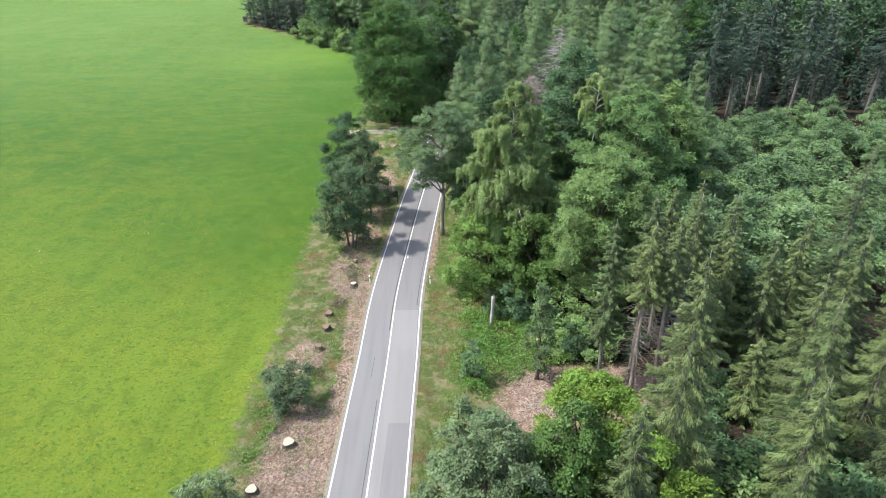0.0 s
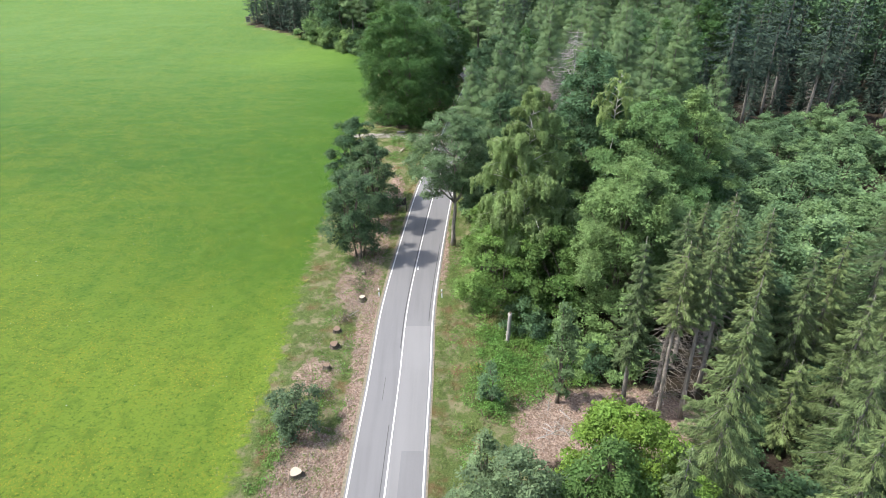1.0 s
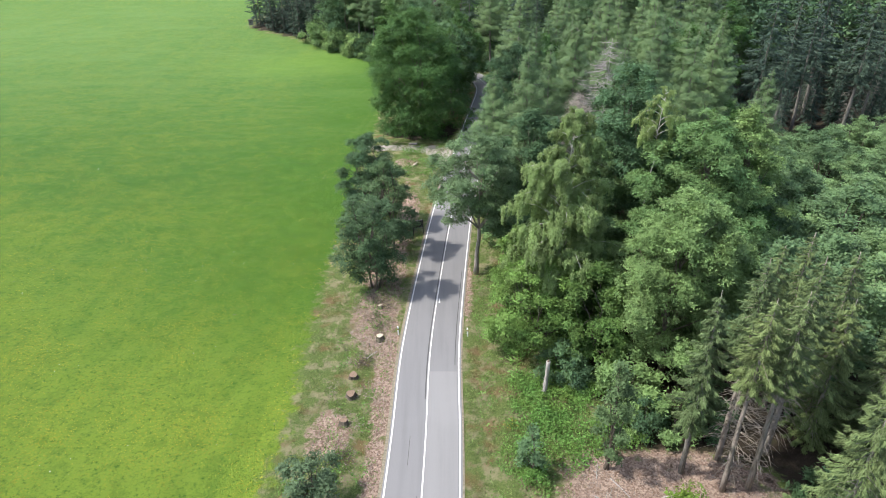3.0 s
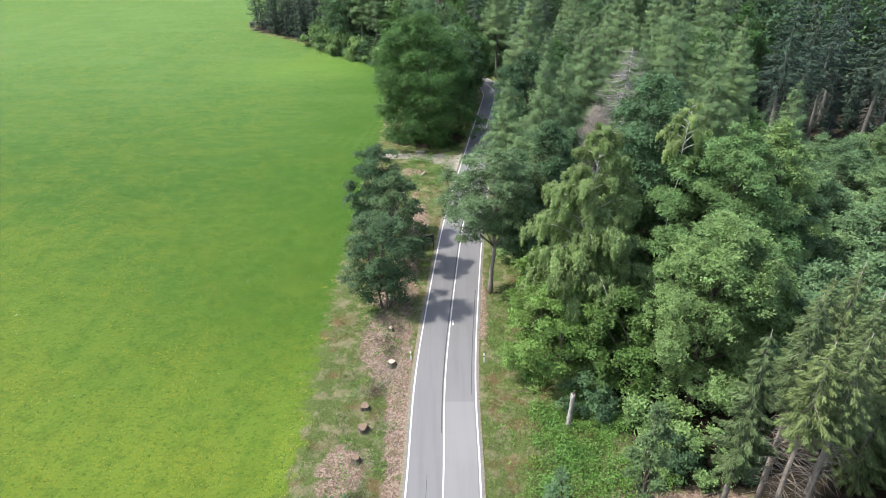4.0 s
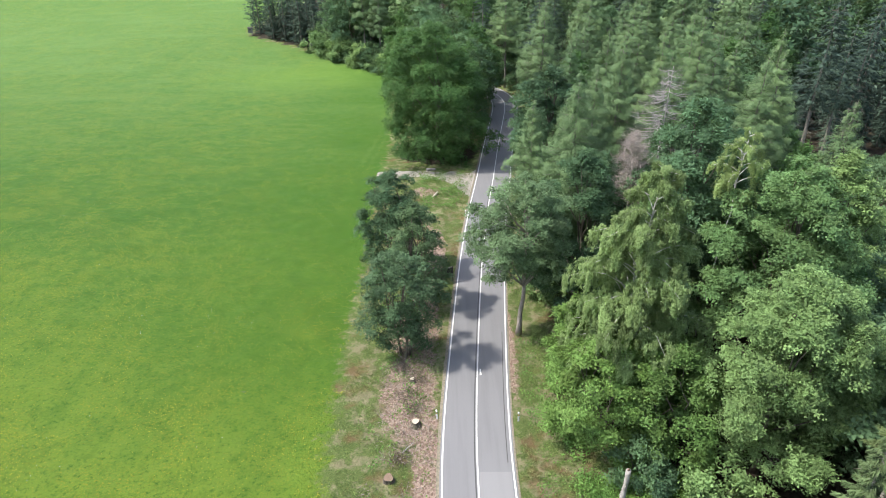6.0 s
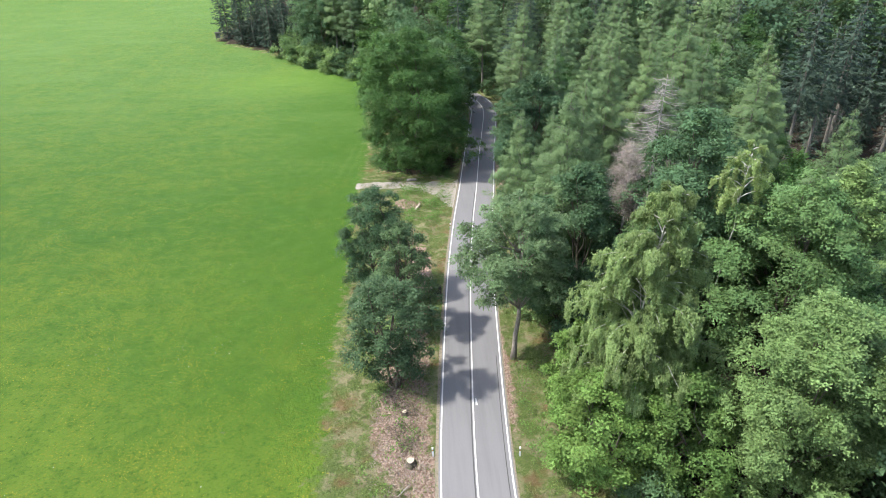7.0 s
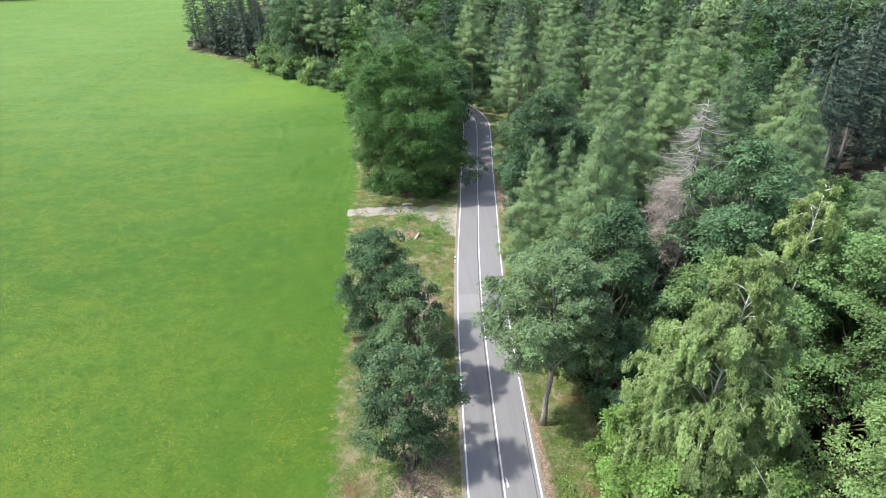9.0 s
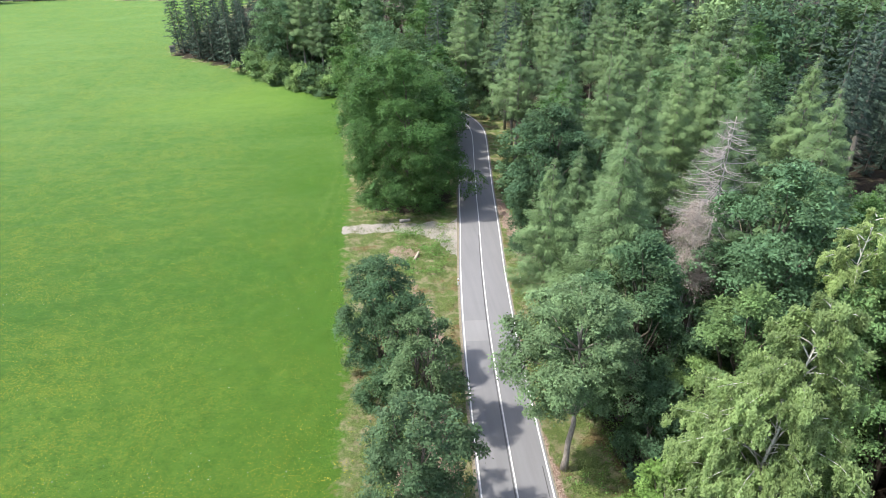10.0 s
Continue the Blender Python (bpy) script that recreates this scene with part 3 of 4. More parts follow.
def build_ground():
    xs = axis([(-2600, -600, 200), (-600, -160, 20), (-160, -40, 4), (-40, 14, 0.6), (14, 40, 2), (40, 160, 6), (160, 600, 40), (600, 2600, 200)])
    ys = axis([(-1500, -100, 140), (-100, 20, 6), (20, 150, 0.8), (150, 230, 1.6), (230, 460, 5), (460, 900, 40), (900, 3000, 300)])
    gx, gy = np.meshgrid(xs, ys)
    z = height(gx, gy)
    dr = road_distance(gx.ravel(), gy.ravel()).reshape(gx.shape)
    edge = polyline_x(FIELD_EDGE, gy)
    off = step(dr, 3.4, 5.5)
    rough = np.array([noise.noise(Vector((a * 0.45, b * 0.45, 0))) for a, b in zip(gx.ravel(), gy.ravel())]).reshape(gx.shape)
    z = z + 0.22 * rough * off * step(np.abs(gx), 400, 200) - 0.10 * (1 - step(dr, 3.2, 4.2)) - 0.25 * step(dr, 3.6, 5.2) * step(dr, 7.5, 5.6)
    me = bpy.data.meshes.new("ground")
    ny, nx = gx.shape
    idx = np.arange(nx * ny).reshape(ny, nx)
    faces = np.stack([idx[:-1, :-1], idx[:-1, 1:], idx[1:, 1:], idx[1:, :-1]], -1).reshape(-1, 4)
    me.from_pydata(np.stack([gx, gy, z], -1).reshape(-1, 3).tolist(), [], faces.tolist())
    me.shade_smooth()
    meadow = 0.5 + np.clip((edge - gx) / 4.0, -0.5, 0.5)
    far_left = (gy > 284) & (gx < -60)
    meadow = np.where((gy > 200) & ~far_left & (gx > edge), 0, meadow)
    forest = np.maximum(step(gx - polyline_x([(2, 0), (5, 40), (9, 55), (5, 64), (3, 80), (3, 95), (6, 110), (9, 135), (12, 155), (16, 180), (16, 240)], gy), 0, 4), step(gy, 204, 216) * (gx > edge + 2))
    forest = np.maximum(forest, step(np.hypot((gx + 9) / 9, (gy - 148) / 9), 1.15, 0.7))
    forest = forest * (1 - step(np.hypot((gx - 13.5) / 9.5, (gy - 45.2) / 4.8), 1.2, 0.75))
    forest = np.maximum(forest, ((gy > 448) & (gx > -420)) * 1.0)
    blob = lambda cx, cy, rx, ry: step(np.hypot((gx - cx) / rx, (gy - cy) / ry), 1.35, 0.65)
    litter = np.maximum.reduce([blob(-12.2, 71, 2.6, 7), blob(-10.3, 60, 1.2, 9), blob(-13.3, 36, 3.2, 9), blob(-14.8, 52.5, 2.0, 3.0), blob(-10.4, 45, 0.9, 12),
                                blob(-9.6, 100, 1.6, 10), blob(-12, 84, 3, 7), blob(7.6, 44, 3.2, 5.0), blob(14.0, 45.6, 8.5, 4.2), blob(-11, 125.4, 2.2, 2.2), blob(6.5, 128, 1.4, 16), blob(-1.6, 84, 0.8, 14),
                                0.75 * blob(-10.4, 75, 0.9, 40)])
    track_y = np.interp(gx, [-20, -12, -6, -3], [134.8, 134.4, 132.2, 127.8])
    half = np.interp(gx, [-20, -12, -8, -6, -3.4, -2.0], [1.4, 1.9, 2.1, 3.4, 6.6, 8.0])
    gravel = (0.5 + np.clip((half - np.abs(gy - track_y)) / 1.4, -0.5, 0.5)) * (gx > -20.5) * (gx < 2)
    lane = np.interp(gy, [136.5, 147, 163, 184, 205], [-24.5, -23.2, -21.8, -22.6, -24.5])
    wheel = np.maximum(step(np.abs(gx - lane), 0.55, 0.1), step(np.abs(gx - lane - 1.7), 0.55, 0.1)) * step(gy, 136.5, 142) * step(gy, 206, 195)
    # mask of the painted slope shade, strongest along the field edge
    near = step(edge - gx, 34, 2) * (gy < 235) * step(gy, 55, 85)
    # where the painted sunlight lies on the crest, fading outwards
    sun_patch = step(np.hypot((gx + 48 - 0.35 * (gy - 220)) / 34, (gy - 222) / 24), 1.2, 0.2) * (gy < 300)
    for name, v in (("near", near), ("sun_patch", sun_patch), ("wheel", wheel), ("meadow", meadow), ("forest", forest), ("litter", litter), ("gravel", gravel)):
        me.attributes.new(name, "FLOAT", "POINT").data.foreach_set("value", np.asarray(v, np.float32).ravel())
    me.materials.append(GROUND)
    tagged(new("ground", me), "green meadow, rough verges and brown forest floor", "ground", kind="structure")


def ribbon(name, left, right, lift, material, y0=-60, y1=300):
    """A strip along the road between two offsets from its middle line."""
    p = ROAD_PTS
    d = np.gradient(p, axis=0)
    d = unit(d)
    nrm = np.column_stack([d[:, 1], -d[:, 0]])
    keep = (p[:, 1] >= y0) & (p[:, 1] <= y1)
    offs = np.linspace(left, right, max(2, int(abs(right - left) / 0.8) + 1))
    rows = []
    for q, n in zip(p[keep], nrm[keep]):
        rows.append([(q[0] + o * n[0], q[1] + o * n[1], ground_z(*q) + 0.03 * (1 - (o / ROAD_HALF) ** 2) + lift) for o in offs])
    v = [c for r in rows for c in r]
    w = len(offs)
    f = [(i * w + j, i * w + j + 1, (i + 1) * w + j + 1, (i + 1) * w + j) for i in range(len(rows) - 1) for j in range(w - 1)]
    return to_mesh(name, v, f, material, True)


def build_road():
    road = tagged(new("road", ribbon("road", -ROAD_HALF - 0.22, ROAD_HALF + 0.22, 0.0, ROAD)), "grey patched asphalt country road with white lines", "road", kind="structure")
    for a, b, y0, y1 in ((0.12, 2.86, 42, 61.5), (0.12, 1.0, 20, 42), (0.75, 2.86, 61.0, 61.9), (-3.0, -0.3, 101, 105.6)):
        part("repair_patch", ribbon("repair_patch", a, b, 0.006, ROAD_PALE, y0, y1), road, "paler repaired asphalt")
    seams = [(-0.26, -0.16, 56.5, 130), (2.62, 2.70, 61.5, 82.4), (-0.42, -0.36, 30, 46), (-1.4, -1.36, 48, 52)]
    for a, b, y0, y1 in seams:
        part("tar_seam", ribbon("tar_seam", a, b, 0.010, SEAM, y0, y1), road, "dark tar seam")
    for a, b in ((-ROAD_HALF - 0.5, -ROAD_HALF - 0.20), (ROAD_HALF + 0.20, ROAD_HALF + 0.38)):
        part("shoulder", ribbon("shoulder", a, b, -0.012, SHOULDER), road, "bare gritty shoulder")
    for name, o, w in (("edge_line", -ROAD_HALF, 0.15), ("edge_line", ROAD_HALF, 0.15), ("centre_line", 0.0, 0.14)):
        part(name, ribbon(name, o - w / 2, o + w / 2, 0.014, PAINT), road, "white painted line")
    me = to_mesh("paint_spill", [(0.1, 0, 0), (0.32, 0.12, 0), (0.28, 0.9, 0), (0.16, 1.1, 0)], [(0, 1, 2, 3)], PAINT)
    spill = part("paint_spill", me, road, "white splash of paint")
    spill.location = (-5.05, 73.9, ground_z(-5.05, 74.4) + 0.055)


build_ground()
build_road()

# ---- roadside trees and shrubs ----
plant(broadleaf("roadside_tree", "alder", 21.0, 5.0, 9.4, 64, 111, dome, 0.16, bark=DRY_BARK, trunk_r=0.32, cover=1.9, lean=(-0.3, 0.4)), -0.1, 81.2, "grey-green broadleaf tree on a bare trunk beside the road")
plant(broadleaf("alder_tree", "verge", 14.8, 3.9, 2.6, 56, 12, dome, 0.19, stems=3, sparse=0.2, cover=1.35), -12.9, 77.8, "grey-green alder with thin stems on the verge", group="verge trees")
plant(broadleaf("alder_tree", "verge", 16.0, 3.4, 2.8, 48, 13, egg, 0.19, stems=2, sparse=0.2, cover=1.35), -11.6, 88.2, "slender grey-green alder with overhanging twigs", group="verge trees")
plant(broadleaf("maple_tree", "dark", 16.6, 4.8, 1.0, 60, 14, dome, 0.18, stems=2, cover=1.6), -14.8, 97.6, "dark green bushy maple at the field's edge", group="verge trees")
plant(broadleaf("beech_tree", "beech", 28.0, 10.4, 0.3, 120, 15, full, 0.22, flat=0.85), -9.0, 145.4, "large dark beech clothed with leaves to the ground")
plant(broadleaf("hazel_bush", "willow", 4.7, 2.4, 0.5, 24, 16, dome, 0.17, stems=4, sparse=0.4, cover=1.3), -14.9, 45.0, "grey-green round bush on the verge", "bush")
plant(broadleaf("hazel_bush", "willow", 5.0, 3.2, 0.4, 34, 17, dome, 0.16, stems=4, sparse=0.5, cover=0.95), -18.4, 30.6, "loose grey-green bush at the meadow's edge", "bush")
plant(broadleaf("willow_bush", "willow", 10.6, 4.2, 0.6, 60, 18, dome, 0.16, stems=5, cover=1.7), 2.6, 29.6, "grey-green willow bush beside the road", "bush")
plant(broadleaf("maple_tree", "bright", 11.8, 4.2, 1.0, 56, 19, dome, 0.17, stems=3), 10.6, 33.0, "yellow-green maple beside the clearing")
plant(broadleaf("maple_tree", "hornbeam", 11.4, 3.3, 0.8, 50, 20, dome, 0.17, stems=3), 8.4, 30.0, "dark green young maple beside the clearing")
plant(broadleaf("young_birch", "thicket", 5.2, 1.1, 0.6, 14, 21, egg, 0.16, stems=1, sparse=0.45, cover=0.95), 2.7, 47.6, "small bluish-green sapling on the verge", "sapling")
plant(broadleaf("young_birch", "verge", 12.0, 1.3, 1.6, 26, 22, egg, 0.17, stems=1, sparse=0.4, cover=1.0), 8.9, 47.7, "thin sapling with sparse leaves", "sapling")
plant(broadleaf("young_birch", "willow", 9.4, 1.6, 0.6, 24, 121, egg, 0.16, stems=1, sparse=0.3, cover=1.3), 1.1, 33.9, "slender bluish-green sapling beside the willow", "sapling")
plant(broadleaf("hornbeam_tree", "hornbeam", 12.6, 4.9, 0.8, 70, 223, full, 0.18, stems=3, flat=0.5), 5.2, 65.0, "fresh green hornbeam clothed to the ground")
plant(broadleaf("hornbeam_tree", "hornbeam", 12.0, 4.4, 1.0, 60, 24, dome, 0.18, stems=3), 10.5, 63.2, "fresh green bushy hornbeam")
plant(broadleaf("maple_tree", "hornbeam", 12.6, 2.5, 0.6, 40, 25, full, 0.18, stems=2), 3.6, 71.4, "young blue-green maple beside the road")
plant(broadleaf("aspen_tree", "aspen", 20.6, 5.4, 3.5, 130, 26, dome, 0.15, cover=2.3), 17.3, 60.2, "broad grey-green aspen with a dense crown")
plant(broadleaf("aspen_tree", "aspen", 18.6, 4.6, 3.0, 70, 126, egg, 0.18), 20.6, 61.8, "grey-green aspen with a loose outline")
plant(birch("birch_tree", 27.4, 6.0, 6.0, 27, 84, 5.0), 8.6, 68.4, "tall birch with yellow-green hanging twigs")
plant(birch("birch_tree", 26.6, 3.4, 18.5, 28, 20, 1.3, lean=1.0, trunk_r=0.11), 19.6, 80.0, "thin birch with a white forked stem")
plant(broadleaf("beech_tree", "green_beech", 24.0, 6.6, 4.5, 90, 29, dome, 0.18, flat=0.45), 24.6, 75.4, "wide green beech with layered boughs")
plant(broadleaf("ash_tree", "aspen", 24.0, 5.6, 4.0, 80, 129, egg, 0.18), 29.6, 77.6, "pale green ash beside the beech")
plant(broadleaf("maple_tree", "dark", 22.6, 5.4, 3.0, 80, 30, egg, 0.18), 7.0, 86.4, "dark green tree behind the roadside tree")
plant(broadleaf("maple_tree", "maple", 27.6, 6.4, 5.0, 100, 31, dome, 0.22), 18.8, 86.6, "deep green maple with a rounded crown")
plant(broadleaf("oak_tree", "dark", 25.6, 5.6, 1.4, 90, 32, full, 0.22), 8.6, 119.0, "bluish dark tree with boughs over the road")
plant(broadleaf("ash_tree", "aspen", 20.0, 4.6, 2.0, 60, 33, egg, 0.18), 13.4, 80.5, "green ash tree in the wood's edge")
plant(broadleaf("ash_tree", "thicket", 18.0, 4.0, 2.0, 50, 34, egg, 0.18), 11.0, 73.5, "green ash tree beneath the birch")
plant(broadleaf("maple_tree", "hornbeam", 9.0, 3.2, 0.5, 34, 137, full, 0.18, stems=2), 13.2, 67.6, "dark green young maple under taller trees")
plant(broadleaf("maple_bush", "bright", 7.0, 3.0, 0.4, 40, 37, dome, 0.18, stems=3), 15.6, 28.6, "yellow-green bush between spruces", "bush")
plant(broadleaf("rowan_tree", "dark", 12.0, 3.6, 0.6, 40, 38, full, 0.18, stems=2), 6.6, 79.4, "dark green shrubby tree in the wood's edge")
plant(broadleaf("rowan_tree", "aspen", 13.0, 3.6, 0.6, 40, 39, full, 0.18, stems=2), 10.4, 80.2, "green shrubby tree in the wood's edge")
plant(dead_tree("dead_spruce", 22.6, 2.9, 13.5, 35, 0.42, 7, 34, 0.4, 0.34, 0.12), 13.4, 91.0, "bare reddish-grey dead conifer")
plant(dead_tree("dead_larch", 28.8, 4.6, 18.0, 36, 0.62, 6, 13, 0.75, 0.26, 0.26), 17.9, 95.6, "bleached dead larch with curved bare boughs")

# ---- near spruces ----
NEAR_SPRUCES = [
    (16.5, 32.6, 21.6, 4.3, 1.0, 41), (11.4, 27.0, 14.0, 2.8, 0.5, 42), (27.4, 35.4, 16.2, 4.0, 0.8, 43), (31.5, 43.5, 14.0, 3.8, 0.8, 44),
    (23.5, 29.0, 14.0, 3.8, 0.6, 45), (34.5, 33.5, 15.0, 4.0, 0.6, 46), (14.9, 47.1, 18.0, 2.3, 6.0, 47), (39.0, 52.5, 22.6, 4.4, 1.0, 48),
    (40.5, 44.0, 17.0, 4.0, 0.8, 52), (34.0, 51.5, 16.0, 3.6, 0.8, 68), (37.0, 47.5, 16.5, 3.8, 0.8, 69),
    (26.6, 41.6, 9.0, 3.0, 0.4, 56), (35.5, 39.0, 13.0, 3.8, 0.5, 57),
    (27.0, 50.5, 15.0, 3.4, 0.8, 58), (30.5, 49.0, 15.5, 3.6, 0.8, 59), 
    (20.5, 24.5, 11.0, 3.4, 0.5, 53), (36.0, 25.5, 14.0, 4.0, 0.5, 54),
]
for x, y, h, r, base, seed in NEAR_SPRUCES:
    plant(conifer("spruce_tree", "spruce", h, r, base, seed, 0.54, 6, 250, 0.42, 0.20), x, y, "olive-green spruce with drooping boughs", group="spruces by the clearing")
BARE_SPRUCES = [(17.5, 45.2, 18.5, 11.0, 61), (19.6, 45.3, 19.0, 11.5, 62), (18.4, 48.4, 19.5, 11.0, 63), (22.6, 49.0, 19.6, 11.0, 64), (27.8, 52.7, 18.0, 9.5, 65), (21.3, 52.4, 19.0, 9.0, 66), (25.0, 54.5, 19.0, 9.0, 67)]
for x, y, h, base, seed in BARE_SPRUCES:
    plant(conifer("spruce_tree", "spruce", h, 2.4, base, seed, 0.46, 6, 140, 0.42, 0.21, dead=True, bark=DRY_BARK, split=True), x, y, "spruce with a bare trunk and dry lower boughs", group="spruces by the clearing")

# ---- the wood: a few grown trees of each kind, copied with other sizes and turns ----
WOOD = {
    "larch": [larch("larch_tree", 28, 6.4, 8.0, 70 + i, 0.62, 7, 430, 0.29) for i in range(3)],
    "far_larch": [larch("larch_tree", 28, 6.6, 11.0, 75 + i, 0.85, 7, 190, 0.46) for i in range(3)],
    "spruce": [conifer("spruce_tree", "dark_spruce", 28, 4.4, 12.0, 80 + i, 0.85, 6, 95, 0.48, 0.42, bare=False, dead=True) for i in range(2)],
    "full_spruce": [conifer("spruce_tree", "dark_spruce", 24, 4.2, 1.0, 85 + i, 0.95, 6, 84, 0.42, 0.46, bare=False, ragged=0.3) for i in range(3)],
    "far_spruce": [conifer("spruce_tree", "dark_spruce", 24, 4.4, 0.6, 88, 1.5, 6, 16, 0.36, 1.2, bare=False)],
    "far_broad": [broadleaf("forest_tree", k, 25, 6.4, 3, 30, 180 + i, dome, 0.74, limbs=0, cover=0.95, split=False) for i, k in enumerate(("dark", "maple", "larch"))],
    "broad": [broadleaf("forest_tree", k, 24, 5.8, 4, 60, 90 + i, p, 0.36, limbs=4, cover=1.15, split=False) for i, (k, p) in enumerate((("dark", dome), ("beech", egg), ("maple", dome)))],
    "sapling": [broadleaf("young_tree", "thicket", 7.0, 2.7, 0.4, 26, 95 + i, p, 0.17, stems=2, limbs=2, cover=1.0, split=False) for i, p in enumerate((dome, egg, full))],
    "shrub": [broadleaf("edge_bush", k, 4.0, 2.6, 0.2, 22, 98 + i, dome, 0.21, stems=3, limbs=3, cover=1.3, split=False) for i, k in enumerate(("aspen", "dark"))],
}
LABELS = {
    "far_larch": ("light green feathery larch in the mixed wood", "tree", "larches"),
    "larch": ("light green feathery larch in the mixed wood", "tree", "larches"),
    "spruce": ("dark spruce on a tall bare trunk", "tree", "dark spruces"),
    "full_spruce": ("dark spruce clothed to the ground", "tree", "dark spruces"),
    "far_spruce": ("dark spruce at the far edge of the meadow", "tree", "far spruces"),
    "far_broad": ("tree deep in the mixed wood", "tree", "forest trees"),
    "broad": ("broadleaf tree in the mixed wood", "tree", "forest trees"),
    "sapling": ("pale green young tree in the thicket", "tree", "thicket"),
    "shrub": ("green bush at the wood's edge", "bush", "edge bushes"),
}
TALL = {"larch": 28, "far_larch": 28, "spruce": 28, "full_spruce": 24, "far_spruce": 24, "far_broad": 25, "broad": 24, "sapling": 7, "shrub": 4}
used = set()
wood_rng = random.Random(5)


def grow(kind, x, y, k=1.0):
    src = wood_rng.choice(WOOD[kind])
    m = at(x, y, wood_rng.uniform(0, 360)) @ Matrix.Diagonal((k * wood_rng.uniform(0.92, 1.1), k * wood_rng.uniform(0.92, 1.1), k, 1)) @ trimmed(k * TALL[kind], y)
    if src in used:
        ob = copy_thing(src, m)
    else:
        used.add(src)
        ob = src
    ob.matrix_basis = m
    return tagged(ob, *LABELS[kind])


# larches and other trees that stand out of the wood
for kind, x, y, h in (("larch", 7.2, 93.6, 29.0), ("larch", 3.4, 101.5, 24.0), ("larch", 17.2, 111.5, 30), ("larch", 30.4, 98.6, 29), ("larch", 30.6, 113.6, 29.5), ("larch", 25.6, 120.4, 29),
                      ("larch", 11.5, 104.0, 27), ("larch", 22.0, 103.5, 27), ("larch", 36.0, 106.0, 28), ("larch", 38.0, 92.0, 25), ("larch", 13.0, 127.0, 27), ("larch", 20.0, 131.0, 28),
                      ("larch", 33.5, 126.0, 30), ("larch", 42.0, 118.0, 29), ("larch", 9.6, 111.0, 22)):
    grow(kind, x, y, h / 28)
for x, y, h in ((11.5, 98.5, 18), (24.5, 90.5, 20), (28.0, 86.0, 19), (9.5, 130.5, 21), (14.5, 118.5, 20), (30.5, 79.0, 17), (33.5, 85.0, 17), (27.0, 93.0, 18), (33.0, 92.0, 17), (38.0, 99.0, 18), (41.0, 108.0, 17)):
    grow("broad", x, y, h / 24)


def inside(x, y, poly):
    hit = False
    for (x0, y0), (x1, y1) in zip(poly, poly[1:] + poly[:1]):
        if (y0 > y) != (y1 > y) and x < (x1 - x0) * (y - y0) / (y1 - y0) + x0:
            hit = not hit
    return hit


def scatter(poly, gap, seed):
    """Places in a patch of the plan, no two nearer than the gap."""
    rng, out = random.Random(seed), []
    xs, ys = [p[0] for p in poly], [p[1] for p in poly]
    tries = int(14 * (max(xs) - min(xs)) * (max(ys) - min(ys)) / gap ** 2)
    for _ in range(tries):
        x, y = rng.uniform(min(xs), max(xs)), rng.uniform(min(ys), max(ys))
        if inside(x, y, poly) and all((x - a) ** 2 + (y - b) ** 2 > gap ** 2 for a, b in out) and road_distance(x, y)[0] > 5.5:
            out.append((x, y))
    return out


# mixed wood on the right of the road and behind the bend
for x, y in scatter([(14, 136), (46, 122), (52, 150), (70, 170), (50, 230), (-6, 230), (-18, 224), (-6, 216), (12, 200), (15, 180), (12, 160)], 8.6, 1):
    kind = wood_rng.choices(("far_larch", "broad", "spruce"), (6.5, 2.5, 1.0))[0]
    if road_distance(x, y)[0] < 14 and road_distance(x - 2.5, y - 2)[0] > 7:
        grow("shrub", x - 2.5, y - 2, wood_rng.uniform(0.9, 1.2))
    grow(kind, x, y, wood_rng.uniform(0.86, 1.08))
for x, y in scatter([(-20, 232), (60, 232), (60, 288), (-34, 288)], 9.5, 11):
    grow("far_broad", x, y, wood_rng.uniform(0.85, 1.15))
for x, y in scatter([(56, 200), (64, 172), (125, 150), (150, 205), (140, 262), (60, 262)], 8.8, 13):
    grow("far_spruce" if wood_rng.random() < 0.3 + 0.006 * (x - 60) else "far_broad", x, y, wood_rng.uniform(0.95, 1.2))
for x, y in scatter([(58, 146), (90, 145), (150, 128), (150, 150), (64, 172), (52, 152)], 5.0, 14):
    grow("far_spruce", x, y, wood_rng.uniform(0.5, 0.8))
for x, y, k in ((13.5, 201, 1.3), (11.0, 207, 1.5), (7.5, 212, 1.4), (3.8, 218, 1.5), (15.5, 194, 1.2), (1.8, 226, 1.6), (10, 214, 1.7), (14, 219, 1.7), (12, 225, 1.8), (17, 226, 1.8), (8, 222, 1.6), (18, 215, 1.6)):
    grow("shrub", x, y, k)
# trees along the left of the road beyond the beech
for x, y in ((-14, 163), (-6, 168), (-15, 176), (-3, 181), (-10, 186), (-17, 190), (-4, 195), (-12, 201), (-18, 208), (-9, 212), (-1.5, 160), (-0.6, 171), (0.8, 177), (2.6, 188)):
    grow("broad", x, y, wood_rng.uniform(0.8, 1.0))
# tall dark spruces behind the thicket
for x, y in scatter([(53, 125), (58, 127), (70, 131), (92, 133), (120, 122), (150, 118), (150, 140), (78, 150), (60, 140)], 7.4, 2):
    grow("spruce", x, y, wood_rng.uniform(0.95, 1.2))
for x, y in scatter([(60, 136), (92, 138), (150, 126), (150, 146), (62, 148)], 4.6, 15):
    grow("far_spruce", x, y, wood_rng.uniform(0.35, 0.55))
for x, y in scatter([(46, 111), (60, 118), (78, 124), (78, 130), (58, 126), (47, 118)], 3.2, 16):
    grow("shrub", x, y, wood_rng.uniform(0.5, 1.0))
